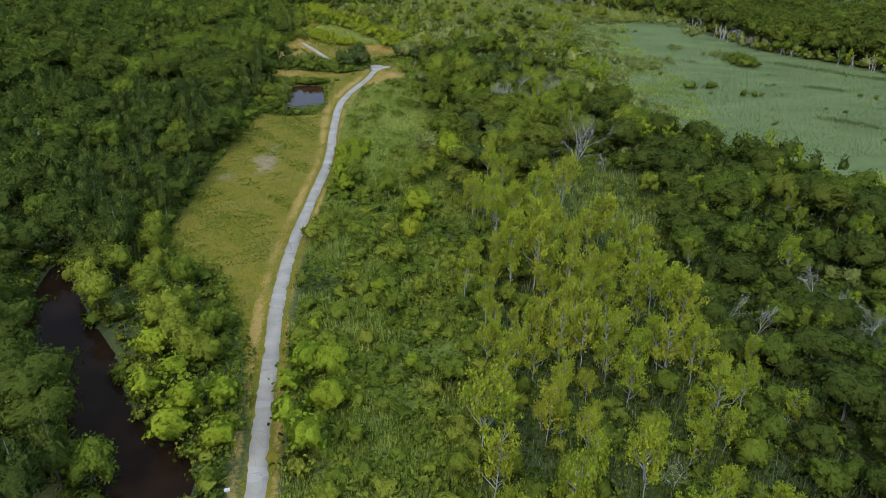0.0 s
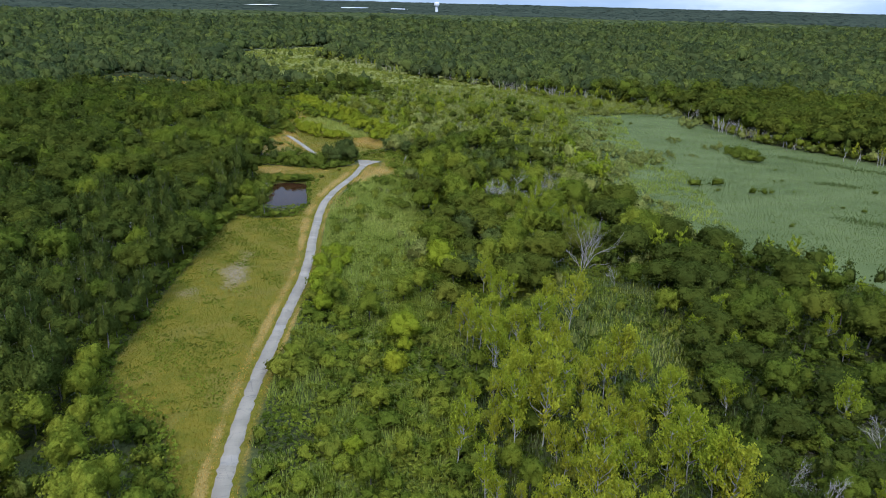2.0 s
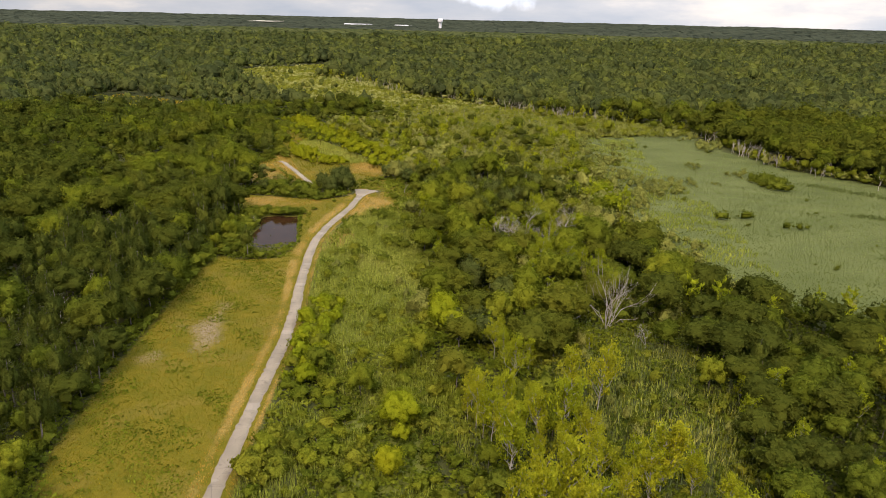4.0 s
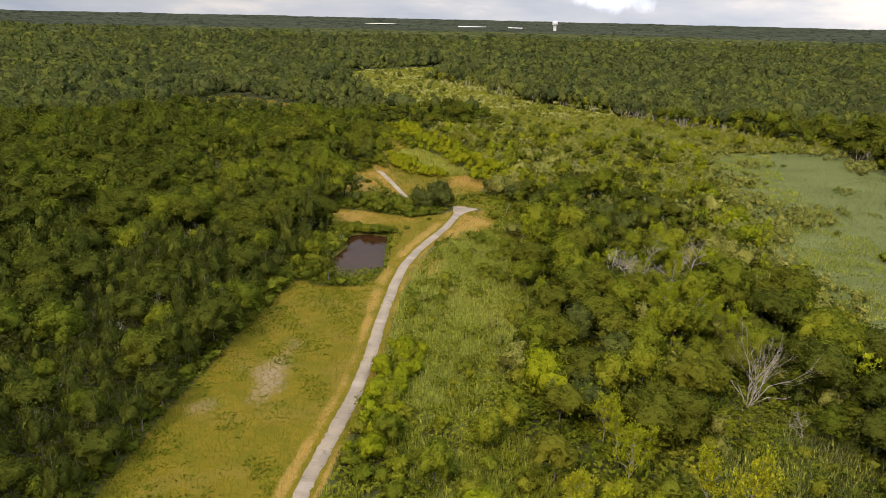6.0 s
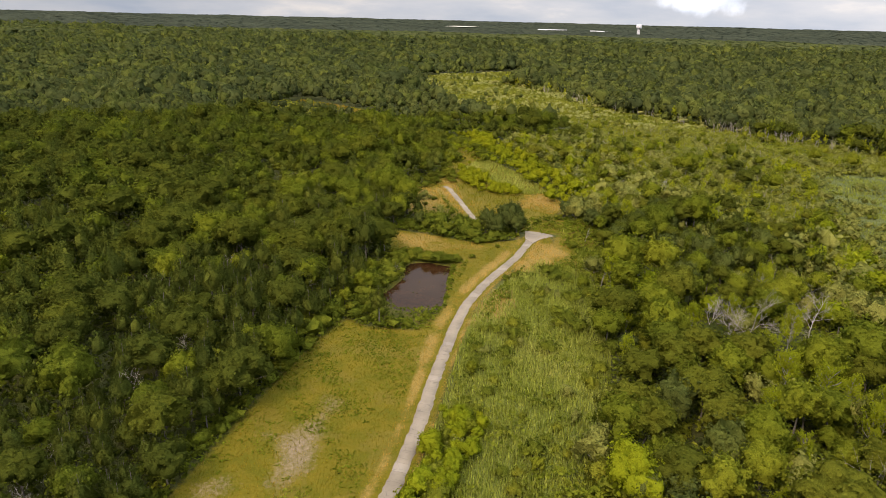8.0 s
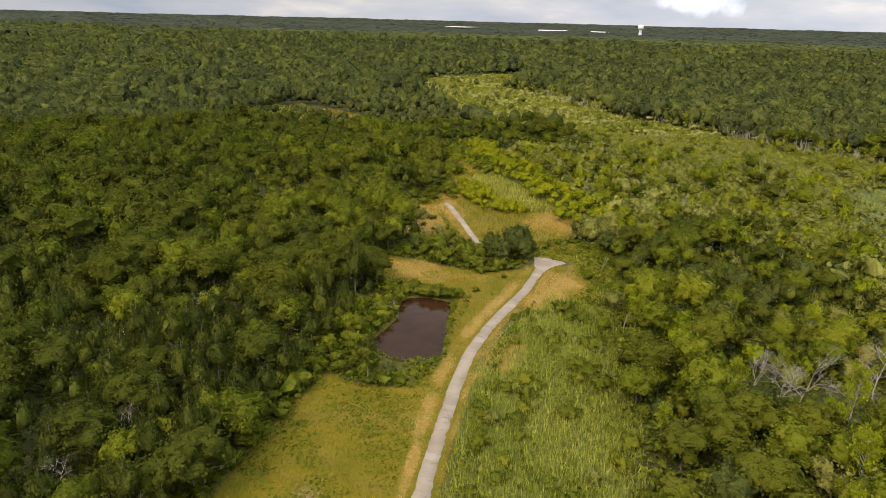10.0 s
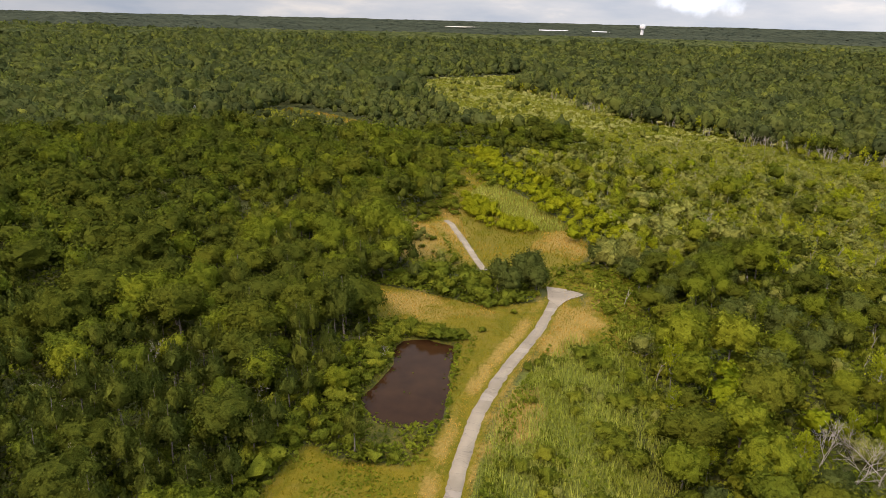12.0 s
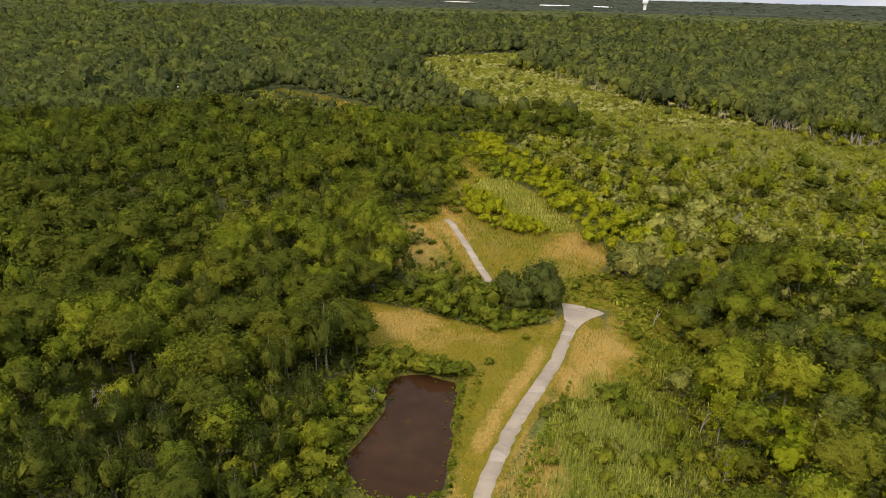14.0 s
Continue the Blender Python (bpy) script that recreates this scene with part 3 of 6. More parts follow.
# kind: (full height, near forms, far forms, bark, label, category)
KINDS = {
    "oak": dict(H=12.0, near=[spread_tree(10 + i, 12, 5.6, 30, 980, 0.27, 0.28) for i in range(6)],
                        mass=[spread_tree(20 + i, 12, 5.6, 26, 230, 0.43, 0.30, fine=False) for i in range(6)], bark=BARK,
                name="broadleaf_tree", label="spreading dark green broadleaf tree with a lobed crown", cat="tree"),
    "maple": dict(H=11.0, near=[spread_tree(30 + i, 11, 4.3, 26, 880, 0.24, 0.18) for i in range(6)],
                          mass=[spread_tree(40 + i, 11, 4.3, 22, 200, 0.37, 0.20, fine=False) for i in range(6)], bark=BARK,
                  name="leafy_tree", label="mid-green broadleaf tree with a tall leafy crown", cat="tree"),
    "pine": dict(H=11.0, near=[cone_tree(50 + i, 11, 3.0, 28, 720, 0.22) for i in range(5)],
                         mass=[cone_tree(60 + i, 11, 3.0, 20, 150, 0.35, fine=False) for i in range(4)], bark=BARK,
                 name="pine_tree", label="dark green pine with tufted tapering crown", cat="tree"),
    "poplar": dict(H=10.0, near=[slim_tree(70 + i, 10, 2.0, 24, 72, 0.18) for i in range(8)],
                           mass=[slim_tree(80 + i, 10, 2.2, 10, 15, 0.45, fine=False) for i in range(3)], bark=BARK_PALE,
                   name="young_tree", label="slender yellow-green young tree with sparse leaves and pale stem", cat="tree"),
    "willow": dict(H=8.0, near=[spread_tree(90 + i, 8, 4.0, 26, 1400, 0.17, 0.06, (0.22, 0.38), 0.5) for i in range(4)],
                          mass=[spread_tree(95 + i, 8, 4.0, 20, 130, 0.42, 0.06, fine=False) for i in range(3)], bark=BARK,
                   name="round_willow", label="bright green rounded willow with billowing crown", cat="tree"),
    "shrub": dict(H=3.0, near=[bush(100 + i, 3.0, 2.4, 15, 300, 0.18) for i in range(6)],
                         mass=[bush(110 + i, 3.0, 2.4, 11, 100, 0.24, 1) for i in range(4)], bark=BARK,
                  name="shrub", label="leafy green shrub growing among reeds", cat="shrub"),
    "thicket": dict(H=2.4, near=[bush(140 + i, 2.4, 2.1, 14, 260, 0.15) for i in range(6)],
                           mass=[bush(145 + i, 2.4, 2.0, 8, 60, 0.27, 1) for i in range(3)], bark=BARK,
                    name="thicket_bush", label="low fresh green bush in a dense thicket", cat="bush"),
    "pale": dict(H=4.0, near=[bush(120 + i, 4.2, 2.2, 15, 260, 0.18) for i in range(4)],
                        mass=[bush(130 + i, 4.2, 2.6, 9, 52, 0.36, 1) for i in range(3)], bark=BARK_PALE,
                 name="wetland_shrub", label="rounded pale green wetland shrub with feathery foliage", cat="shrub"),
    "cedar": dict(H=9.0, near=[spread_tree(150 + i, 9, 4.0, 30, 1000, 0.22, 0.02, (0.20, 0.32)) for i in range(3)],
                         mass=[spread_tree(155 + i, 9, 4.0, 18, 140, 0.5, 0.02, (0.24, 0.38), fine=False) for i in range(2)], bark=BARK,
                  name="round_conifer", label="dense rounded dark conifer with foliage down to the ground", cat="tree"),
}

# ---------------------------------------------------------------- the plan
TRAIL = [(-19, -150), (-21.5, 0), (-23.6, 50), (-24.6, 70.6), (-26.2, 79.4), (-30.2, 105.8), (-32.3, 119.6), (-34.1, 136.5),
         (-34.8, 150.9), (-35, 166.2), (-35.1, 188.6), (-34.9, 205), (-36.2, 223.5), (-38.5, 245), (-40.2, 266),
         (-40.8, 285), (-39.2, 300), (-36.6, 314), (-34, 328), (-32.6, 342), (-32.2, 353), (-32.6, 357.5)]
TRAIL_FAR = [(-56.5, 366), (-58.9, 371.2), (-69, 392.5), (-79.2, 413.6), (-83, 418)]
MEADOW = [(-22, 40), (-26, 60), (-27.5, 79), (-33, 100), (-40, 117), (-46, 131), (-55, 138), (-64, 148), (-67, 160), (-69, 190),
          (-70, 213), (-70.5, 236), (-70.5, 252), (-69.5, 266), (-62, 262), (-57, 262), (-49, 264), (-46, 280), (-49, 293), (-50.5, 304), (-52, 315),
          (-60, 320), (-75, 320), (-88, 345), (-70, 343), (-50, 338), (-37, 346), (-32.5, 357), (-26, 355), (-24, 345), (-28, 330),
          (-33, 316), (-36, 300), (-38, 285), (-37, 266), (-35.5, 245), (-33, 223), (-32, 205), (-32, 188), (-32, 166), (-31.5, 150),
          (-31, 136), (-29.5, 119), (-27, 105), (-23, 80), (-20, 60), (-18, 40)]
CLEARING = [(-97, 470), (-88, 430), (-93, 412), (-62, 366), (-52, 372), (-40, 372), (-28, 381), (-24, 398), (-33, 422), (-50, 452), (-62, 470), (-75, 492), (-95, 530), (-112, 556), (-119, 550), (-103, 505)]
POND = [(-66.5, 311), (-61.7, 314.4), (-53, 313.2), (-51.6, 303.7), (-49, 292), (-47.2, 279.6), (-53, 275.5), (-60, 276.5), (-65.6, 282.5), (-64.8, 290), (-64, 298)]
RIVER = [(-87, 139), (-84.5, 125), (-78, 108), (-66, 93), (-54, 80), (-47, 72), (-44, 50), (-46, 20), (-56, -20), (-74, -60), (-80, -110), (-76, -170), (-62, -170), (-66, -110), (-60, -64), (-43, -24), (-32, 18), (-32, 50), (-34, 74),
         (-38, 82), (-47.5, 87), (-54, 96), (-58, 104), (-68, 116), (-78.5, 130), (-85, 140)]
MARSH_AREA = [(82, 242), (88, 267), (77, 305), (85, 351), (87, 393), (88, 447), (92, 508), (130, 524), (172, 530), (182, 470), (190, 425), (236, 364),
              (330, 300), (330, 160), (170, 165), (136, 196), (112, 228), (91, 237)]
REEDS = [(-30, 214), (-34, 245), (-37, 266), (-37, 284), (-34, 305), (-24, 322), (-13, 300), (-5, 262), (-3, 231), (-8, 209), (-14, 180), (-20, 120), (-18, 80), (-14, 40),
         (6, 40), (6, 110), (2, 150), (-6, 190), (-20, 200), (-30, 196)]
PALE_GAP = [(30, 158), (36, 196), (60, 204), (64, 178), (54, 150)]
CORRIDOR = [(-275, 985), (-243, 1060), (-142, 1165), (-148, 950), (-76, 856), (-22, 752), (24, 712), (58, 672), (96, 620), (190, 568), (176, 534), (92, 512), (87, 447), (60, 392), (20, 430), (-45, 634), (-68, 656), (-102, 652), (-130, 678), (-170, 712), (-227, 860)]
DRY = [(-38, 270), (-32, 272), (-28, 281), (-27, 289), (-31, 298), (-35, 300), (-38, 288)], [(-34, 310), (-23, 316), (-17, 338), (-21, 356), (-29, 350), (-33, 330)], [(-46, 392), (-28, 384), (-26, 402), (-34, 420), (-44, 412)], [(-86, 418), (-68, 380), (-62, 370), (-70, 400), (-92, 464), (-97, 440)], [(-85, 342), (-75, 324), (-58, 326), (-46, 334), (-50, 338), (-70, 342)], [(-100, 416), (-92, 378), (-80, 368), (-70, 378), (-84, 408)]
BARE = [(-66, 212), (-59, 212), (-57, 219), (-57.5, 228), (-54, 226), (-53.5, 216), (-51, 207), (-50.5, 197), (-56, 199), (-56.5, 206), (-60, 209)], [(-66.2, 194), (-62, 199.5), (-61, 196), (-63.6, 191.4)]

SCRUB = [(-38, 357), (-42, 371), (-26, 383), (-12, 376), (-8, 356), (-8, 338), (-14, 318), (-34, 305), (-33, 320), (-29, 332), (-24, 345), (-24, 357)]
HEDGE = [(-88, 347), (-72, 345), (-50, 340), (-38, 352), (-38, 372), (-56, 367), (-80, 360)]
GLADE = [(-295, 704), (-240, 676), (-194, 640), (-190, 622), (-236, 648), (-292, 684)]
POOL = [(-197, 388), (-193, 391.5), (-187, 392), (-184.5, 389.5), (-189, 387), (-194, 386)]
SANDY = [(-101, 420), (-104, 400), (-90, 372), (-78, 362), (-60, 364), (-86, 416)]
POND_SIDE = [(-75, 318), (-74, 270), (-56, 262), (-46, 264), (-48, 318)]


def inside(poly, X, Y):
    px, py = np.array(poly, float).T
    hit = np.zeros(np.shape(X), bool)
    for i in range(len(px)):
        j = i - 1
        with np.errstate(divide="ignore", invalid="ignore"):
            cut = (py[i] > Y) != (py[j] > Y)
            hit ^= cut & (X < (px[j] - px[i]) * (Y - py[i]) / (py[j] - py[i] + 1e-12) + px[i])
    return hit


def from_line(line, X, Y):
    best = np.full(np.shape(X), 1e9)
    for (ax, ay), (bx, by) in zip(line[:-1], line[1:]):
        dx, dy = bx - ax, by - ay
        t = np.clip(((X - ax) * dx + (Y - ay) * dy) / (dx * dx + dy * dy), 0, 1)
        best = np.minimum(best, np.hypot(X - ax - t * dx, Y - ay - t * dy))
    return best


def signed(poly, X, Y):
    d = from_line(poly + poly[:1], X, Y)
    return np.where(inside(poly, X, Y), -d, d)


def rise(X, Y):
    """Far land lifts a little to the horizon."""
    d = np.hypot(X, Y - 120)
    return 44.0 * np.clip((d - 900) / 4000, 0, 1) ** 1.25


def wave(X, Y, s, k=0):
    """Cheap smooth variation between about -1 and 1."""
    return (np.sin(X / s + 1.3 * k) * np.cos(Y / (s * 1.17) - 0.7 * k) + np.sin((X + Y) / (s * 0.53) + 2.1 * k) * 0.6 + np.cos((X - 1.6 * Y) / (s * 0.31) + k) * 0.35) / 1.7


def ground_z(X, Y):
    z = 0.12 * wave(X, Y, 9.0) + rise(X, Y)
    for poly in (POND, RIVER):
        z = z - 1.5 * np.clip((0.8 - signed(poly, X, Y)) / 2.0, 0, 1)
    flat = np.clip(1.6 - from_line(TRAIL, X, Y) / 3.0, 0, 1)
    return z * (1 - flat) - 0.02 * flat


# ---------------------------------------------------------------- ground sheet
def spaced(lo, hi, step, far, k):
    mid_l = np.arange(lo, hi + step, step)
    g = np.geomspace(step, far, k)
    left = lo - np.cumsum(g)[::-1] * (4950 - abs(lo)) / g.sum()
    right = mid_l[-1] + np.cumsum(g) * (4950 - mid_l[-1]) / g.sum()
    return np.concatenate([left, mid_l, right])


gx, gy = spaced(-130, 240, 2.5, 700, 24), spaced(44, 540, 2.5, 700, 24)
gx = np.unique(np.concatenate([gx, np.arange(-48, -19, 0.7)]).round(2))
GX, GY = np.meshgrid(gx, gy)
GZ = ground_z(GX, GY)
V = np.stack([GX, GY, GZ], -1).reshape(-1, 3)
ny, nx = GX.shape
idx = np.arange(nx * ny).reshape(ny, nx)
Q = np.stack([idx[:-1, :-1], idx[:-1, 1:], idx[1:, 1:], idx[1:, :-1]], -1).reshape(-1, 4)
me = np_mesh("ground", V, Q, None, GROUND, None, True)


def soft_zone(d, w):
    return np.clip(0.5 - d / (2 * w), 0, 1)


d_trail = from_line(TRAIL, GX, GY)
side = np.interp(GY, [p[1] for p in TRAIL], [p[0] for p in TRAIL]) - GX      # positive: west of the path
zones = {
    "z_meadow": np.maximum.reduce([soft_zone(signed(MEADOW, GX, GY), 2.0), soft_zone(signed(CLEARING, GX, GY), 2.5), soft_zone(signed(POND_SIDE, GX, GY), 3) * 0.45, soft_zone(signed(SCRUB, GX, GY), 3) * 0.9, soft_zone(signed(SANDY, GX, GY), 3) * 0.6]),
    "z_reed": np.maximum(soft_zone(signed(REEDS, GX, GY), 3.0), soft_zone(signed(CORRIDOR, GX, GY), 10)),
    "z_marsh": soft_zone(signed(MARSH_AREA, GX + 6 * wave(GX, GY, 9, 82), GY + 9 * wave(GX, GY, 11, 83)), 7.0),
    "z_dry": np.maximum.reduce([soft_zone(signed(p, GX + 3.0 * wave(GX, GY, 5, 41), GY + 4.0 * wave(GX, GY, 6, 42)), 5.0) * np.clip((0.85, 0.8, 0.75, 0.85, 0.65, 0.8)[k] + 0.4 * wave(GX, GY, 4, 8) + 0.3 * wave(GX, GY, 1.9, 9), 0, 0.95) for k, p in enumerate(DRY)] + [
        np.clip(1.25 - np.abs(d_trail - np.where(GY > 245, 4.2, 3.4)) / np.where(GY > 245, 2.6, 1.5), 0, 0.92) * (GY < 352) * (side > 0) * np.clip(0.62 + 0.35 * wave(GX, GY, 9, 2) + 0.3 * wave(GX, GY, 2.6, 4), 0, 1),
        np.clip(1.15 - np.abs(d_trail - 2.6) / 1.0, 0, 0.85) * (GY < 352) * (side < 0) * np.clip(0.50 + 0.4 * wave(GX, GY, 12, 5) + 0.3 * wave(GX, GY, 2.2, 4), 0, 1)]),
    "z_bare": np.maximum.reduce([soft_zone(signed(p, GX + 1.5 * wave(GX, GY, 3, 31), GY + 2.0 * wave(GX, GY, 4, 32)), 4.0) * 0.78 for p in BARE]),
}
for name, val in zones.items():
    a = me.attributes.new(name, "FLOAT", "POINT")
    a.data.foreach_set("value", val.astype(np.float32).ravel())
ground = tagged(new("ground", me), "grassy wetland ground with forest floor and reed beds", "ground", kind="structure")


# ---------------------------------------------------------------- paths and water
def smooth_line(line, step=2.0):
    P = np.array(line, float)
    s = np.concatenate([[0], np.cumsum(np.hypot(*np.diff(P, axis=0).T))])
    t = np.arange(0, s[-1], step)
    X, Y = np.interp(t, s, P[:, 0]), np.interp(t, s, P[:, 1])
    ker = np.hanning(9)[1:-1]
    ker /= ker.sum()
    pad = lambda a: np.convolve(np.pad(a, 3, "edge"), ker, "valid")
    return np.stack([pad(X), pad(Y)], -1)


def path_mesh(line, width, seed):
    rng = np.random.default_rng(seed)
    P = smooth_line(line, 1.0)
    D = unit(np.gradient(P, axis=0))
    N = np.stack([-D[:, 1], D[:, 0]], -1)
    wl_ = width / 2 + rng.normal(0, 0.09, len(P)) + 0.07 * np.sin(np.arange(len(P)) / 6) - 0.25 * (rng.uniform(0, 1, len(P)) < 0.05)
    wr_ = width / 2 + rng.normal(0, 0.09, len(P)) + 0.07 * np.cos(np.arange(len(P)) / 5) - 0.30 * (rng.uniform(0, 1, len(P)) < 0.05)
    rows = [(wl_ + 0.12, -0.10), (wl_, 0.09), (np.zeros(len(P)), 0.13), (-wr_, 0.09), (-wr_ - 0.12, -0.10)]
    V = np.concatenate([np.c_[P + N * np.asarray(w)[:, None], np.full(len(P), z)] for w, z in rows])
    k = len(P)
    Q = [[r * k + i, r * k + i + 1, (r + 1) * k + i + 1, (r + 1) * k + i] for r in range(4) for i in range(k - 1)]
    return np_mesh("path", V, np.array(Q)[:, ::-1], None, ASPHALT, None, True)


tagged(new("path", path_mesh(TRAIL, 2.75, 1)), "narrow winding grey asphalt trail through grass", "path", kind="structure")
tagged(new("path", path_mesh(TRAIL_FAR, 2.2, 2)), "short pale stretch of asphalt trail beyond the pines", "path", kind="structure")


def slab(name, poly, z0, z1, mat):
    bm = bmesh.new()
    f = bm.faces.new([bm.verts.new((x, y, z1)) for x, y in poly])
    ext = bmesh.ops.extrude_face_region(bm, geom=[f])
    for v in ext["geom"]:
        if isinstance(v, bmesh.types.BMVert):
            v.co.z = z0
    bmesh.ops.triangulate(bm, faces=bm.faces[:])
    bmesh.ops.recalc_face_normals(bm, faces=bm.faces[:])
    m = bpy.data.meshes.new(name)
    bm.to_mesh(m)
    bm.free()
    m.materials.append(mat)
    return new(name, m)


PAD = [(-34.4, 349), (-35.0, 354), (-35.9, 358.4), (-32, 358.3), (-29.1, 357.7), (-26.2, 356.5), (-24.7, 355.3), (-25.6, 353.8), (-28, 351.2), (-29.6, 348), (-30.8, 344)]
tagged(slab("path_end", PAD, -0.1, 0.145, ASPHALT), "widened asphalt end of the trail turning aside", "path", kind="structure")


def sheet(name, poly, z, mat, grow):
    c = np.mean(poly, axis=0)
    bm = bmesh.new()
    P = np.array(poly)
    P = P + unit(P - c) * grow
    bm.faces.new([bm.verts.new((x, y, z)) for x, y in P])
    bmesh.ops.triangulate(bm, faces=bm.faces[:])
    bmesh.ops.recalc_face_normals(bm, faces=bm.faces[:])
    if bm.faces[0].normal.z < 0:
        bmesh.ops.reverse_faces(bm, faces=bm.faces[:])
    m = bpy.data.meshes.new(name)
    bm.to_mesh(m)
    bm.free()
    m.materials.append(mat)
    return new(name, m)


tagged(sheet("pond_water", POND, -0.55, POND_WATER, 0.9), "small pond of still dark brown water", "pond", kind="structure")
tagged(sheet("creek_water", RIVER, -0.6, RIVER_WATER, 0.0), "dark brown creek winding between trees", "creek", kind="structure")

# ---------------------------------------------------------------- where the trees stand
rs = np.random.default_rng(7)


def jitter_grid(x0, x1, y0, y1, step):
    X, Y = np.meshgrid(np.arange(x0, x1, step), np.arange(y0, y1, step))
    X = X.ravel() + rs.uniform(-0.48, 0.48, X.size) * step
    Y = Y.ravel() + rs.uniform(-0.48, 0.48, Y.size) * step
    return X, Y


trees = {k: [] for k in KINDS}       # rows: x, y, scale, turn, tint


def plant(kind, X, Y, H, spread=0.16, tint=(0.0, 1.0)):
    k = len(X)
    s = H / KINDS[kind]["H"] * np.clip(rs.normal(1, spread, k), 0.5, 1.7)
    trees[kind].append(np.stack([X, Y, s, rs.uniform(0, 2 * np.pi, k), np.clip(rs.uniform(*tint, k) + (0.25 * wave(X, Y, 47.0, 21) + 0.2 * wave(X, Y, 15.0, 22)) * (tint[1] - tint[0]), 0, 1)], -1))


def open_ground(X, Y, crown=1.0):
    """No trees here: water, paths, meadow, clearings, marsh. crown: how far the branches reach."""
    return ((signed(POND, X, Y) < 0.6 + crown) | (signed(RIVER, X, Y) < 0.6 + crown * 0.75) | (from_line(TRAIL, X, Y) < 3.2 + crown) | (from_line(TRAIL_FAR, X, Y) < 2.6 + crown)
            | (signed(MEADOW, X, Y) < 0.3 + crown * np.where(X < -66, 0.35, 0.8)) | (signed(CLEARING, X, Y) < crown * 0.8) | (signed(MARSH_AREA, X, Y) < crown * 2.2) | (signed(GLADE, X, Y) < crown) | (signed(POOL, X, Y) < 4.5))


BANK = [(-60, 148), (-46, 135), (-38, 117), (-31, 100), (-29, 84), (-36, 84), (-46, 88), (-52, 98), (-62, 116), (-72, 138), (-70, 158)]
LOW = [(-30, 30), (-33, 196), (-38, 285), (-26, 326), (-10, 318), (-2, 280), (0, 235), (-2, 205), (8, 175), (10, 30)]
THICKET = [(-30, 30), (-30, 190), (-20, 200), (-6, 196), (2, 178), (7, 150), (7, 30)]
YOUNG = [(8, 30), (6, 175), (20, 190), (34, 172), (46, 150), (50, 100), (46, 30)]
WETWOOD = [(46, 30), (50, 100), (54, 150), (64, 180), (64, 206), (82, 240), (91, 235), (112, 226), (136, 194), (170, 165), (330, 160), (330, 30)]
MIDWOOD = [(-2, 205), (0, 235), (-2, 280), (-8, 318), (-8, 340), (-7, 358), (-12, 378), (-22, 385), (20, 428), (60, 390), (87, 440), (87, 390), (85, 350), (76, 305), (86, 268), (82, 242), (62, 206), (36, 196), (20, 190)]
FEN = [(-22, 345), (-24, 380), (20, 428), (60, 390), (87, 440), (87, 390), (85, 350), (76, 305), (86, 268), (80, 250), (70, 262), (60, 290), (40, 314), (8, 330)]
FEN_NORTH = [(-26, 383), (-10, 410), (-28, 446), (-46, 476), (-62, 500), (-80, 540), (-70, 590), (-45, 620), (20, 432), (0, 402)]
PINEWOOD = [(-68, 128), (-69, 262), (-78, 280), (-130, 292), (-270, 330), (-270, 30), (-60, 30), (-62, 66), (-84, 100), (-92, 128)]
SHRUB_ROW = [(-24, 398), (-33, 424), (-50, 455), (-62, 472), (-75, 494), (-96, 533), (-112, 560), (-100, 572), (-78, 536), (-60, 498), (-44, 474), (-26, 444), (-10, 410), (-12, 398)]
GLEN = [(-150, 330), (-78, 318), (-92, 372), (-106, 420), (-96, 470), (-125, 556), (-90, 575), (-60, 520), (-40, 560), (-60, 640), (-170, 640), (-185, 480)]
CARR = [(-16, 362), (-8, 346), (4, 328), (22, 300), (36, 300), (58, 330), (62, 378), (36, 398), (16, 408), (-6, 385)]
BRIGHT_ISLE = [(-84, 448), (-79, 430), (-66, 412), (-48, 408), (-46, 416), (-60, 426), (-70, 444), (-80, 460)]

SNAGS = [(45, 215, 14, 3), (35, 216, 9, 0), (52, 204, 7, 2), (58, 117, 8, 0), (63, 113, 8, 2), (82, 118, 9, 1), (85, 113, 8, 0), (81, 129, 8, 2), (-128, 208, 14, 0), (34, 72, 6, 1),
         (22, 284, 11, 2), (31, 282, 15, 0), (26, 278, 13, 1), (47, 289, 14, 1), (52, 272, 9, 2), (41, 284, 10, 0)]
SNAGS_WEST = [(-90, 187, 12, 0), (-85, 180, 11, 2), (-97, 238, 14.5, 0), (-92, 212, 13, 1), (-93, 229, 13, 2), (-119, 260, 14, 0), (-84, 275, 12.5, 1), (-112, 279, 13.5, 2), (-24, 513, 9, 0), (-15, 555, 10, 1), (16, 433, 9, 2), (-66, 300, 6, 1)]
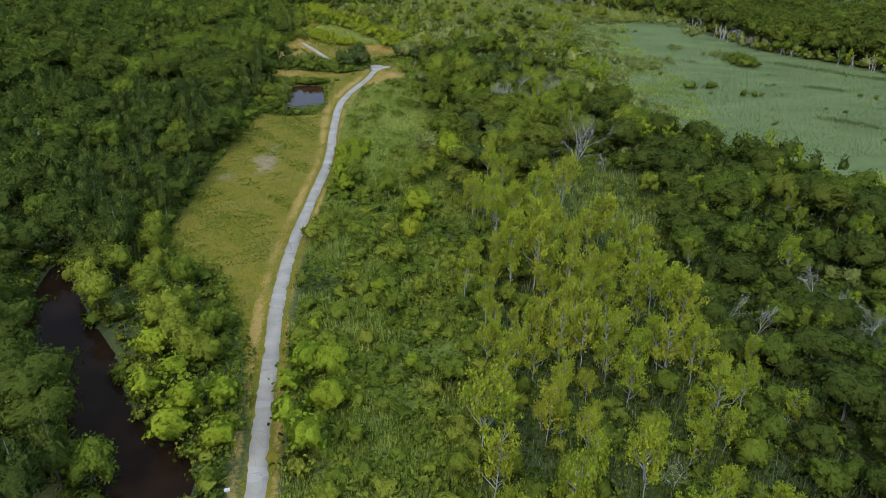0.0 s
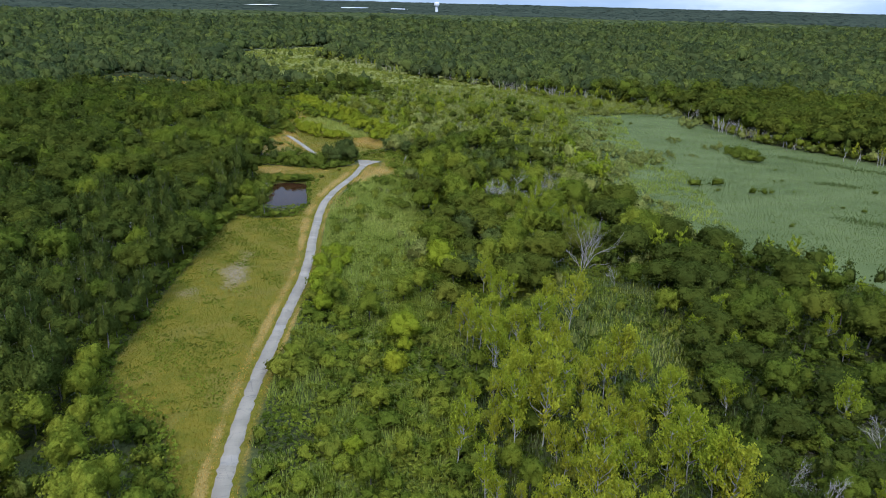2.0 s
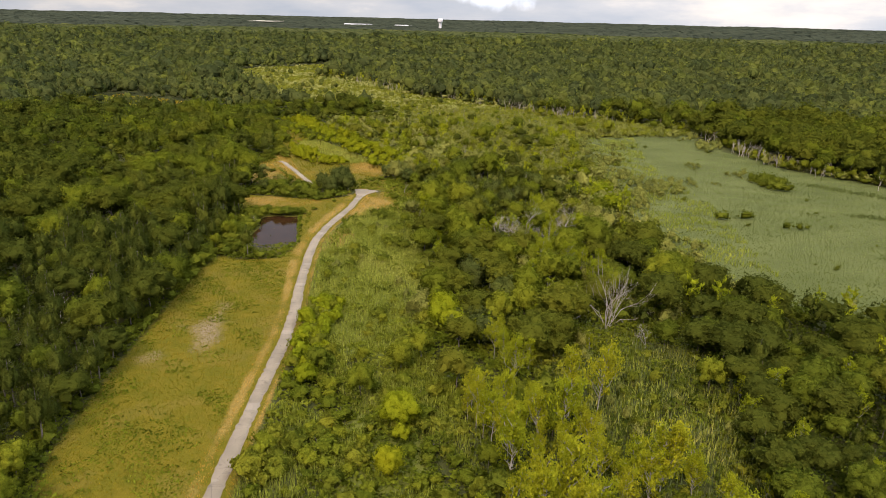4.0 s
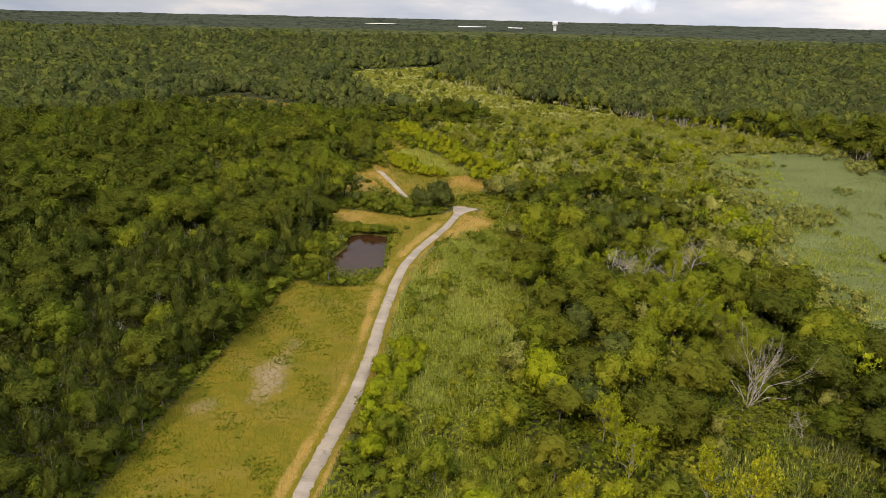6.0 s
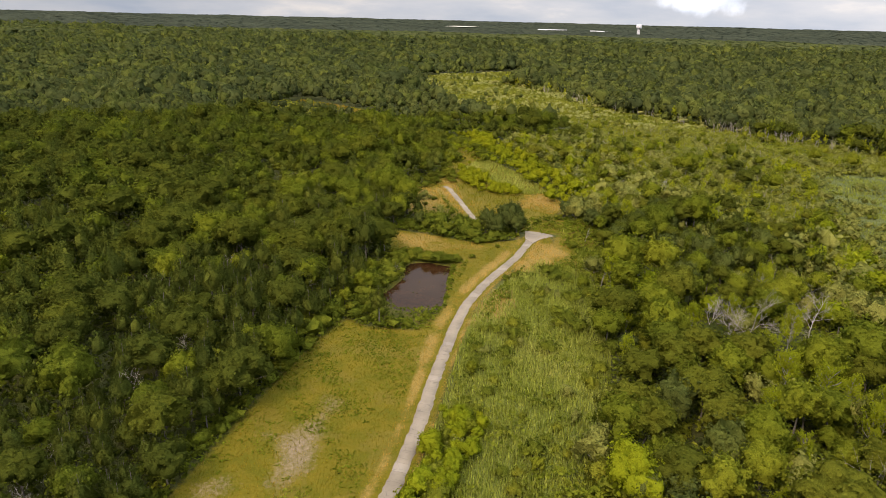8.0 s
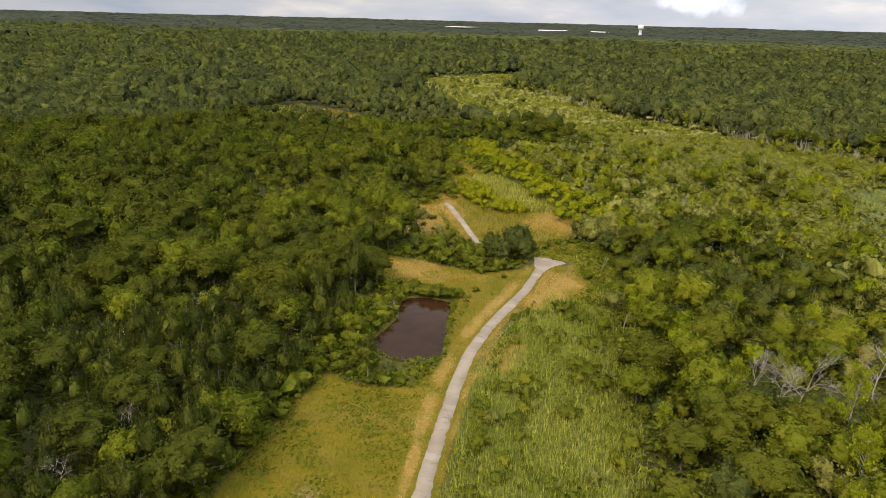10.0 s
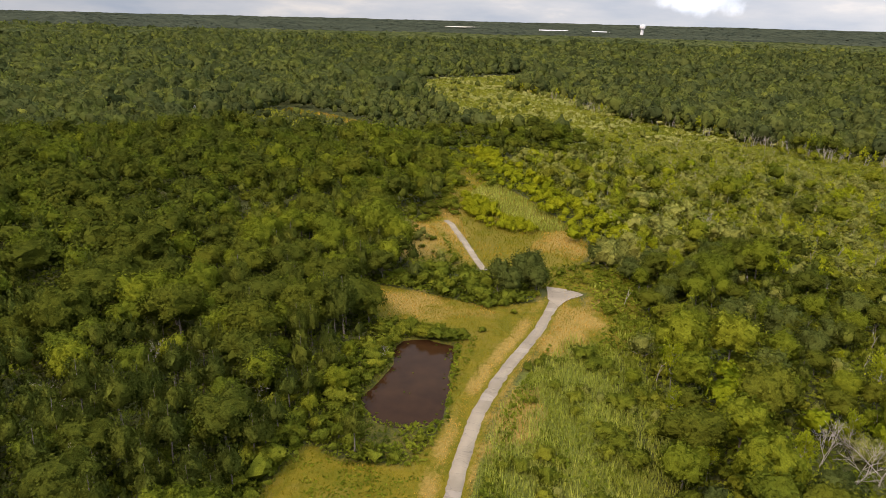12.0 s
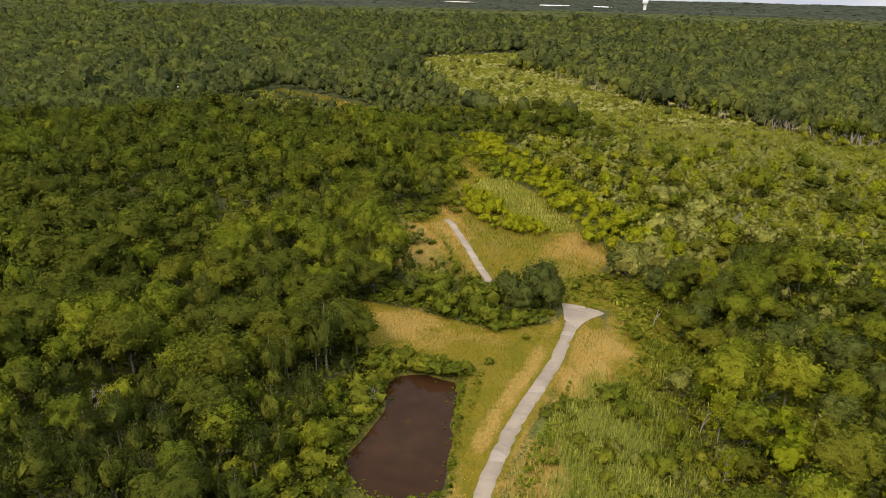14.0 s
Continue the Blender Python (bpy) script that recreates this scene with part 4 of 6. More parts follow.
# trees that stand out, one by one: x, y, height
CHOSEN = {
    "willow": [(-50, 102, 8), (-47, 90, 8), (-39, 87, 9), (-34, 89, 8), (-32, 80, 6.5), (-40, 82, 8), (-44, 96, 7), (-22.6, 99, 8.4), (-24.2, 93, 6.6), (-18, 98, 7.4), (-22.6, 84, 7.8), (-19, 79, 8), (-17, 89, 6.5),
               (-5, 169, 8), (-12, 127, 3.8), (-4, 101, 3.2), (7, 298, 10), (10, 304, 9)],
    "maple": [(-67, 117, 10), (-57, 120, 10), (-48, 114, 9), (-41, 108, 8), (-47, 105, 9), (-53, 127, 9), (-47, 72, 10), (-72, 125, 9), (3, 96, 7), (-5, 171, 6), (-6, 191, 8), (69, 235, 14), (64, 230, 11),
              (60, 184, 9), (57, 205, 8), (24, 219, 11), (66, 239, 14), (-2, 196, 8), (-78, 235, 11), (-84, 277, 12), (-130, 304, 15), (-114, 299, 12), (-70, 282, 8), (6, 356, 11), (12, 334, 9), (-11, 304, 5), (-107, 424, 7), (-112, 433, 9), (-100, 439, 7), (-105, 446, 9), (-109, 415, 7), (-106, 455, 8)],
    "oak": [(101, 166, 14), (95, 179, 11), (77, 185, 9), (6, 184, 9), (6, 227, 12), (17, 241, 13), (7, 201, 9), (-95, 236, 13), (-78, 203, 12), (-94, 222, 13), (-123, 230, 13), (-120, 242, 13), (-133, 314, 15),
            (-91, 333, 13), (-85, 278, 12), (-82, 315, 14), (-90, 310, 14), (-102, 312, 14), (-90, 423, 6.5), (110, 160, 13), (12, 215, 11)],
    "dark_oak": [(-92, 140, 11), (-87, 147, 11), (-90, 126, 10.5), (-84, 110, 10), (-96, 132, 11)],
    "pine": [(-82, 267, 9), (-49, 349, 6), (-52, 357, 6), (-40, 367, 7)],
    "cedar": [(-46, 350, 9.5), (-42, 358, 12), (-50, 356, 9), (-38.5, 355, 9), (-41, 366, 9), (-75, 352, 6), (-12, 372, 8.5), (-6, 380, 9), (4, 372, 9), (0, 362, 8.5), (14, 345, 9), (22, 352, 8.5), (-3, 352, 8), (30, 330, 9), (36, 338, 8.5)],
    "poplar": [(15, 197, 10), (22, 190, 9), (19, 169, 9), (28, 163, 9), (32, 147, 8), (24, 155, 9)],
    "shrub": [(38, 208, 3.2), (42, 201, 2.8), (49, 212, 3.4), (54, 209, 3.0), (40, 219, 3.6), (51, 199, 2.6), (34, 205, 3.0), (47, 207, 2.4), (-57, 349, 4.5), (-63, 347, 4.5), (-71, 349, 5), (-53, 352, 5), (-60, 354, 5), (-67, 355, 5), (-27, 368, 2.2), (-21, 367, 2.2), (-33, 369, 2.2), (-15, 366, 2.2), (-38, 371, 2.2), (-28, 209, 3.2), (-29, 219, 3.2),
              (-28, 227, 3.2), (-28, 204, 3), (-25, 243, 2), (-24, 252, 2), (-10, 276, 4), (-14, 296, 3), (-25, 108, 4), (-27, 202, 4), (-12, 157, 4)],
    "pond_bush": [(-62, 317, 3), (-67, 316, 3), (-69, 299, 4), (-69, 291, 4), (-52, 317, 3), (-58, 318, 3), (-61, 270, 3), (-66, 273, 4), (-52, 265, 1.8), (-69, 286, 5), (-70, 280, 4.5), (-57, 266, 2.4), (-69, 306, 4), (-71, 312, 5), (-49, 272, 1.6),
                  (-22, 315, 4), (-29, 306, 1.6), (-31, 292, 1.6), (-48, 322, 1.5), (-42, 336, 1.4), (-97, 419, 4.5), (-93, 424, 4), (-102, 413, 4.2), (-91, 429, 4.5), (-99, 427, 4)],
    "marsh_bush": [(116, 320.5, 4.2), (126.5, 322, 4.2), (137, 309, 3.2), (141, 308, 3.0), (145, 309, 2.4), (168, 381, 2.8), (173, 379, 2.4), (90, 343, 2.4), (100, 431, 2.6), (108, 433, 2.2), (111, 350, 2.2), (167, 353, 1.6), (156, 312, 1.2), (131, 483, 2.0), (122, 478, 2.2), (98, 234, 2.5)],
}
for kind, rows in CHOSEN.items():
    for x, y, h in rows:
        tint = (0.15, 0.45) if kind == "marsh_bush" else (0.0, 0.2) if kind == "dark_oak" else (0.0, 0.45) if x < -76 else (0.1, 0.6) if kind == "willow" else (0.2, 0.9)
        plant("shrub" if kind.endswith("bush") else kind.split("_")[-1], np.array([x], float), np.array([y], float), h, 0.0, tint)
taken = np.array([(x, y, h) for rows in CHOSEN.values() for x, y, h in rows] + [(x, y, h * 1.6) for x, y, h, _ in SNAGS] + [(44, 206, 22), (50, 208, 16), (47, 199, 14), (-52, 271, 12), (-57, 271, 10)] + [(x, y, h * 0.6) for x, y, h, _ in SNAGS_WEST])


def crowded(X, Y):
    d = np.hypot(X[:, None] - taken[:, 0], Y[:, None] - taken[:, 1])
    return (d < 1.4 + 0.24 * taken[:, 2]).any(1)


def named_zone(X, Y):
    z = np.full(len(X), "wood", dtype=object)
    X, Y = X + 2.6 * wave(X, Y, 7, 71), Y + 3.4 * wave(X, Y, 9, 75)      # zones have ragged edges
    for nm, poly in (("glen", GLEN), ("bank", BANK), ("low", LOW), ("thicket", THICKET), ("young", YOUNG), ("wet", WETWOOD), ("mid", MIDWOOD), ("fen", FEN), ("fen", FEN_NORTH), ("pinewood", PINEWOOD), ("carr", CARR), ("corridor", CORRIDOR), ("row", SHRUB_ROW),
                     ("gap", PALE_GAP), ("scrub", SCRUB), ("hedge", HEDGE), ("sandy", SANDY), ("pondside", POND_SIDE)):
        far = 4.0 if nm == "carr" else 0.0
        z[inside(poly, X + far * 3 * wave(X, Y, 11, 95), Y + far * 4 * wave(X, Y, 13, 96))] = nm
    z[(z == "wood") & (X > -46) & (X < 90) & (Y < 340)] = "low"
    z[(z == "wood") & (X > -46) & (X < 90) & (Y < 480)] = "fen"
    z[(z == "mid") & (X > 52) & (Y < 262)] = "wet"
    z[(z == "wood") & (X > 80)] = "mature"
    z[(z == "wood") & (X < -135)] = "deep"
    return z


def sow(step, crown, seed_rows, clear_of=None):
    """Sows one storey of plants: rows of zone, share from, share to, kind, height, spread, tints."""
    X, Y = jitter_grid(-520, 340, 34, 565, step)
    keep = ~open_ground(X, Y, crown) & (X < 40 + 0.72 * Y) & (X > -32 - 0.89 * Y) & ~crowded(X, Y) & ~np.any([inside(p, X, Y) for p in DRY[:2]], 0)
    if clear_of is not None:
        big = np.concatenate([r for k in ("oak", "maple", "willow") for r in trees[k]])
        cells = {}
        for x, y, *_ in big:
            cells.setdefault((int(x // 6), int(y // 6)), []).append((x, y))
        for i in np.flatnonzero(keep):
            cx, cy = int(X[i] // 6), int(Y[i] // 6)
            keep[i] = all((X[i] - x) ** 2 + (Y[i] - y) ** 2 > clear_of ** 2 for a in (-1, 0, 1) for b_ in (-1, 0, 1) for x, y in cells.get((cx + a, cy + b_), ()))
    X, Y = X[keep], Y[keep]
    z, u = named_zone(X, Y), rs.uniform(0, 1, len(X))
    lean = np.clip(0.5 + 0.6 * wave(X, Y, 38.0, 12), 0, 1)
    open_fen = (z == "fen") & (wave(X, Y * 1.4, 13, 81) > 0.52)      # reed patches among the fen's trees
    for nm, lo, hi, kind, h, spread, tints in seed_rows:
        m = (z == nm) & (u >= lo) & (u < hi) & ~open_fen
        plant(kind, X[m], Y[m], h * (0.88 + 0.24 * lean[m]), spread, tints)


# the tall storey
sow(7.0, 3.0, [
    ("bank", 0, 0.15, "willow", 7.5, 0.12, (0, 1)), ("bank", 0.15, 0.9, "maple", 8.5, 0.15, (0.55, 1.0)),
    ("low", 0.0, 0.03, "maple", 4.0, 0.2, (0.4, 1)), ("thicket", 0.0, 0.16, "maple", 5.0, 0.3, (0.3, 0.9)), ("thicket", 0.16, 0.24, "willow", 4.6, 0.3, (0.2, 1)), ("young", 0, 0.22, "maple", 6.0, 0.25, (0.0, 0.6)),
    ("wet", 0, 0.30, "maple", 8.0, 0.28, (0, 0.2)), ("wet", 0.30, 0.72, "oak", 8.5, 0.28, (0.0, 0.2)),
    ("mid", 0, 0.36, "maple", 9.5, 0.32, (0.25, 0.85)), ("mid", 0.36, 0.53, "oak", 10.0, 0.25, (0.3, 0.8)), ("mid", 0.53, 0.62, "cedar", 7.5, 0.25, (0, 1)), ("mid", 0.6, 0.7, "willow", 8.5, 0.2, (0, 0.6)),
    ("fen", 0, 0.15, "maple", 7.5, 0.36, (0.7, 1.0)), ("fen", 0.15, 0.26, "pale", 7.0, 0.3, (0.2, 1.0)), ("fen", 0.54, 0.60, "oak", 8.5, 0.3, (0.5, 1.0)), ("fen", 0.66, 0.72, "maple", 8.5, 0.3, (0.2, 0.8)), ("fen", 0.34, 0.38, "cedar", 6.5, 0.25, (0, 1.0)), ("fen", 0.42, 0.54, "willow", 6.5, 0.3, (0.2, 1.0)), ("carr", 0, 0.24, "oak", 8.5, 0.28, (0.1, 0.6)), ("carr", 0.28, 0.60, "maple", 8.5, 0.3, (0.05, 0.6)), ("carr", 0.62, 0.7, "cedar", 7.5, 0.25, (0, 1)), ("pondside", 0, 0.75, "maple", 6.0, 0.2, (0.2, 0.9)), ("corridor", 0, 0.11, "maple", 7.0, 0.4, (0.1, 0.9)), ("corridor", 0.11, 0.16, "oak", 7.0, 0.3, (0.0, 0.6)), ("corridor", 0.16, 0.22, "willow", 5.0, 0.3, (0.2, 0.9)), ("row", 0, 0.75, "willow", 6.5, 0.2, (0.6, 1.0)),
    ("glen", 0, 0.36, "oak", 11.0, 0.28, (0.1, 0.7)), ("glen", 0.36, 0.74, "maple", 11.0, 0.28, (0.1, 0.7)), ("deep", 0, 0.42, "oak", 12.0, 0.28, (0, 0.25)), ("deep", 0.42, 0.68, "maple", 12.0, 0.28, (0, 0.2)), ("deep", 0.68, 0.71, "maple", 11.0, 0.2, (0.4, 0.8)), ("wood", 0, 0.40, "oak", 12.0, 0.28, (0, 0.5)), ("wood", 0.40, 0.66, "maple", 11.5, 0.26, (0, 0.35)), ("wood", 0.66, 0.76, "maple", 11.5, 0.22, (0.3, 0.8)),
    ("pinewood", 0, 0.20, "oak", 11.5, 0.24, (0, 0.25)), ("pinewood", 0.20, 0.34, "maple", 11.0, 0.24, (0, 0.2)), ("pinewood", 0.34, 0.37, "maple", 11.0, 0.2, (0.4, 0.8)), ("mature", 0, 0.7, "oak", 14.0, 0.26, (0.1, 0.6)), ("mature", 0.7, 1.0, "maple", 13.5, 0.26, (0.05, 0.5))])
# pines and thin trees between them
sow(4.7, 2.4, [
    ("young", 0, 0.84, "poplar", 10.5, 0.28, (0.1, 1.0)), ("young", 0.85, 1.0, "shrub", 4.0, 0.25, (0, 0.4)), ("wet", 0, 0.15, "poplar", 8.0, 0.25, (0, 0.3)), ("wet", 0.15, 0.25, "pale", 4.6, 0.3, (0, 0.3)), ("wet", 0.25, 0.5, "pine", 7.5, 0.3, (0, 0.5)),
    ("mid", 0, 0.36, "pale", 5.0, 0.3, (0, 1)), ("fen", 0, 0.68, "pale", 5.0, 0.45, (0.1, 0.9)), ("fen", 0.7, 0.76, "poplar", 8.0, 0.3, (0, 0.2)), ("fen", 0.76, 0.90, "pale", 6.5, 0.3, (0.2, 1.0)), ("fen", 0.94, 1.0, "pine", 7.5, 0.3, (0, 1.0)), ("mid", 0.40, 0.58, "poplar", 9.0, 0.25, (0, 0.3)), ("low", 0, 0.05, "pale", 3.0, 0.2, (0, 1)),
    ("sandy", 0, 0.16, "maple", 4.0, 0.25, (0.2, 0.8)), ("sandy", 0.16, 0.42, "pale", 2.6, 0.3, (0, 0.6)), ("deep", 0, 0.6, "pine", 11.5, 0.26, (0, 0.4)), ("wood", 0, 0.6, "pine", 11.5, 0.26, (0, 1)), ("corridor", 0, 0.10, "poplar", 6.5, 0.3, (0, 0.6)), ("carr", 0, 0.3, "pine", 8.5, 0.25, (0, 1)), ("carr", 0.3, 0.5, "pale", 4.5, 0.3, (0, 0.5)), ("carr", 0.5, 0.6, "poplar", 8.0, 0.25, (0, 0.5)), ("glen", 0, 0.5, "pine", 10.5, 0.26, (0.2, 1)), ("pinewood", 0, 1.0, "pine", 10.5, 0.26, (0, 0.55)), ("mature", 0, 0.3, "pine", 11.0, 0.2, (0, 0.6))], 3.6)
# shrubs
sow(3.5, 1.0, [
    ("bank", 0, 0.25, "shrub", 2.8, 0.2, (0.2, 0.9)), ("low", 0, 0.30, "shrub", 2.0, 0.4, (0.2, 1.0)), ("thicket", 0, 0.16, "shrub", 2.6, 0.3, (0.2, 1.0)), ("thicket", 0.16, 0.72, "thicket", 2.1, 0.35, (0.1, 1.0)), ("young", 0, 0.30, "shrub", 2.8, 0.25, (0.1, 0.9)),
    ("wet", 0, 0.45, "shrub", 3.4, 0.3, (0, 0.15)), ("mid", 0, 0.35, "shrub", 3.6, 0.25, (0.2, 1)), ("fen", 0, 0.45, "shrub", 3.2, 0.25, (0.3, 1)), ("carr", 0, 0.35, "shrub", 3.2, 0.3, (0, 0.7)), ("gap", 0, 0.12, "pale", 2.6, 0.3, (0.0, 0.6)), ("gap", 0.12, 0.55, "shrub", 2.2, 0.35, (0.3, 1.0)),
    ("corridor", 0, 0.55, "pale", 3.2, 0.45, (0.0, 0.85)), ("corridor", 0.62, 0.75, "shrub", 2.8, 0.2, (0.5, 1)), ("row", 0, 0.8, "willow", 4.2, 0.25, (0.6, 1.0)),
    ("hedge", 0, 0.75, "shrub", 3.6, 0.25, (0.1, 0.8)), ("scrub", 0, 0.45, "shrub", 1.7, 0.25, (0.0, 0.8)), ("sandy", 0, 0.14, "shrub", 1.8, 0.2, (0, 0.8)), ("pondside", 0, 1.0, "shrub", 3.2, 0.25, (0.1, 0.8))], 2.0)
# a hem of bushes along the edge of the woods
X, Y = jitter_grid(-110, -30, 70, 370, 2.6)
d = np.minimum(signed(MEADOW, X, Y), signed(CLEARING, X, Y))
m = (d > 0.0) & (d < 5.0) & ~open_ground(X, Y, -0.4) & (rs.uniform(0, 1, len(X)) < 0.8) & ~inside(POND_SIDE, X, Y) & (X < np.interp(Y, [p[1] for p in TRAIL], [p[0] for p in TRAIL]) - 7)
plant("shrub", X[m], Y[m], 2.3, 0.3, (0.0, 0.4))
X, Y = jitter_grid(-100, -24, 40, 170, 2.6)
d = signed(RIVER, X, Y)
m = (d > -0.3) & (d < 4.5) & ~open_ground(X, Y, -1.2) & (rs.uniform(0, 1, len(X)) < 0.8) & (X < -31.5)
plant("shrub", X[m], Y[m], 2.8, 0.3, (0.1, 0.8))

X, Y = jitter_grid(-76, -44, 262, 325, 1.9)
d = signed(POND, X, Y)
m = (d > 0.5) & (d < 2.6) & (X < -53) & ((Y > 279) | (X < -62)) & (rs.uniform(0, 1, len(X)) < 0.7)
plant("shrub", X[m], Y[m], 2.4, 0.3, (0.1, 0.8))

# bushes below the trees beside the pond
X, Y = jitter_grid(-92, -66, 232, 300, 3.6)
m = ~open_ground(X, Y, 0.6) & (rs.uniform(0, 1, len(X)) < 0.6)
plant("shrub", X[m], Y[m], 3.8, 0.3, (0.1, 0.7))

# shrub islands in the marsh and a ragged hem of shrubs where it meets the fen: x, y, reach, height
X, Y = jitter_grid(74, 240, 225, 540, 3.0)
d = signed(MARSH_AREA, X, Y)
u = rs.uniform(0, 1, len(X))
for x, y, reach, h in ((105, 372, 13, 2.8), (122, 382, 8, 2.4), (96, 402, 7, 2.6), (99, 441, 9, 2.8), (156, 406, 6, 2.8), (171, 480, 8, 3.4), (88, 346, 7, 2.8), (136, 382, 4, 2.0), (140, 424, 5, 2.0), (112, 478, 7, 2.2)):
    r = np.hypot((X - x), (Y - y) * 0.75) / reach + 0.35 * wave(X, Y, 5, 61)
    m = (d < -1) & (r < 1) & (u < 0.75 - 0.35 * r)
    plant("pale", X[m], Y[m], h, 0.35, (0.0, 0.6))
r = np.hypot((X - 166), (Y - 386) * 0.6) / 9
m = (r < 1) & (u < 0.7)
plant("shrub", X[m], Y[m], 3.4, 0.3, (0.1, 0.6))
m = (d < 5) & (d > -14 + 10 * wave(X, Y, 7, 62)) & ((X < 118) | (Y > 490)) & (u < 0.36 + 0.03 * d)
plant("pale", X[m], Y[m], 3.0, 0.4, (0.0, 0.8))
m = (d < -1) & (wave(X, Y * 1.8, 11, 26) > 0.95)
plant("shrub", X[m], Y[m], 1.2, 0.3, (0.0, 0.5))
X, Y = jitter_grid(-280, 180, 565, 1240, 4.4)
m = inside(CORRIDOR, X + 12 * wave(X, Y, 18, 72), Y + 22 * wave(X, Y, 25, 73))
X, Y = X[m], Y[m]
u = rs.uniform(0, 1, len(X))
m = u < 0.80
plant("pale", X[m], Y[m], 2.5 * (1 + 0.4 * wave(X[m], Y[m], 14, 51)), 0.4, (0.2, 1.0))
plant("maple", X[u > 0.945], Y[u > 0.945], 5.5, 0.35, (0.3, 1.0))

X, Y = jitter_grid(-122, -22, 366, 560, 2.8)
d = signed(CLEARING, X, Y)
u = rs.uniform(0, 1, len(X))
keep = (from_line(TRAIL_FAR, X, Y) > 5)
m = keep & (d < 0.5) & (d > -7 + 4 * wave(X, Y, 6, 76)) & (X < -70 - 0.1 * (Y - 420)) & (Y > 412) & (u < 0.6)
plant("shrub", X[m], Y[m], 3.2, 0.35, (0.2, 0.9))
m = keep & (d < 0.5) & (Y > 470) & (u > 0.6) & (wave(X, Y, 7, 77) > -0.1)
plant("willow", X[m], Y[m], 3.4, 0.35, (0.3, 1.0))
m = keep & (d < 0.5) & (d > -5 + 4 * wave(X, Y, 6, 78)) & (X > -62) & (Y > 405) & (u < 0.5)
plant("willow", X[m], Y[m], 3.6, 0.35, (0.5, 1.0))
X, Y = jitter_grid(-86, -44, 405, 462, 2.5)
m = inside(BRIGHT_ISLE, X, Y) & (wave(X, Y, 6, 44) > -0.35)
plant("willow", X[m], Y[m], 3.4, 0.3, (0.7, 1.0))
X, Y = jitter_grid(-32, -25, 184, 228, 2.3)
m = (from_line(TRAIL, X, Y) > 3.6) & (wave(X, Y, 5, 91) > -0.5)
plant("willow", X[m], Y[m], 3.1, 0.3, (0.2, 0.7))

# bushes and low trees at the foot of the tall wood behind the marsh and along the open corridor
TALL_EDGE = [(-142, 1165), (-148, 950), (-76, 856), (-22, 752), (24, 712), (58, 672), (96, 620), (190, 566), (186, 470), (194, 424), (240, 364), (330, 300)]
P = smooth_line(TALL_EDGE, 1.0)
P = P + rs.normal(0, 3.0, P.shape) + np.array([0.8, 1.0])
u = rs.uniform(0, 1, len(P))
for lo, hi, kind, h in ((0, 0.35, "shrub", 3.4), (0.35, 0.6, "pale", 4.6), (0.6, 0.92, "maple", 6.5), (0.92, 1.0, "poplar", 8.0)):
    m = (u >= lo) & (u < hi)
    plant(kind, P[m, 0], P[m, 1], h, 0.25, (0.2, 0.9))

# the woods go on behind and beside the start of the way
X, Y = jitter_grid(-330, 330, -190, 330, 7.2)
m = ~((X < 40 + 0.72 * Y) & (X > -32 - 0.89 * Y) & (Y > 34)) & (from_line(TRAIL, X, Y) > 6) & (signed(RIVER, X, Y) > 3) & (signed(MARSH_AREA, X, Y) > 4)
X, Y = X[m], Y[m]
u = rs.uniform(0, 1, len(X))
BEHIND = np.stack([X, Y, rs.uniform(0.85, 1.3, len(X)), rs.uniform(0, 6.28, len(X)), rs.uniform(0, 0.8, len(X))], -1)

# the wide woods beyond, thinner sown as they recede
def wedge(X, Y):
    a = np.degrees(np.arctan2(X, Y - 60))
    return (a > -50) & (a < 37)


for y0, y1, step, big_k in ((565, 900, 8.4, 1.12), (900, 1450, 10.0, 1.2), (1450, 2000, 14.5, 1.45)):
    X, Y = jitter_grid(-1.45 * y1, 0.95 * y1, y0, y1, step)
    k = wedge(X, Y) & (signed(GLADE, X, Y) > 3)
    X, Y = X[k], Y[k]
    cor = inside(CORRIDOR, X + 12 * wave(X, Y, 18, 72), Y + 22 * wave(X, Y, 25, 73))
    X, Y = X[~cor], Y[~cor]
    west = X < -260 + 60 * wave(X, Y, 80, 74)
    u2 = rs.uniform(0, 1, len(X)) + 0.22 * wave(X, Y, 90.0, 1)
    hill = (1.0 + 0.20 * wave(X, Y, 60.0, 31) + 0.12 * wave(X, Y, 24.0, 33)) * np.where((X > -190) & (X < -30) & (Y < 690), 0.66, 1.0)
    hill = hill * np.where((signed(GLADE, X, Y) < 75) & (X > -300) & (Y < 622 - 0.6 * (X + 190)), 0.4, 1.0)      # young growth before the glade
    plant("pine", X[u2 < 0.18], Y[u2 < 0.18], 11.5 * big_k * hill[u2 < 0.18], 0.18, (0.0, 0.8))
    for side_, tints in ((west, (0.0, 0.45)), (~west, (0.04, 0.52))):
        m = (u2 >= 0.18) & (u2 < 0.66) & side_
        plant("oak", X[m], Y[m], 12.5 * big_k * hill[m], 0.30, tints)
        m = (u2 >= 0.66) & side_
        plant("maple", X[m], Y[m], 12.0 * big_k * hill[m], 0.30, tints)

# ---------------------------------------------------------------- near trees are things, the rest are masses
def nearness(T):
    """Distance on the plan from the stretch of land that lies along the trail."""
    return from_line([(55, 112), (0, 95), (-10, 200), (-45, 320)], T[:, 0], T[:, 1])


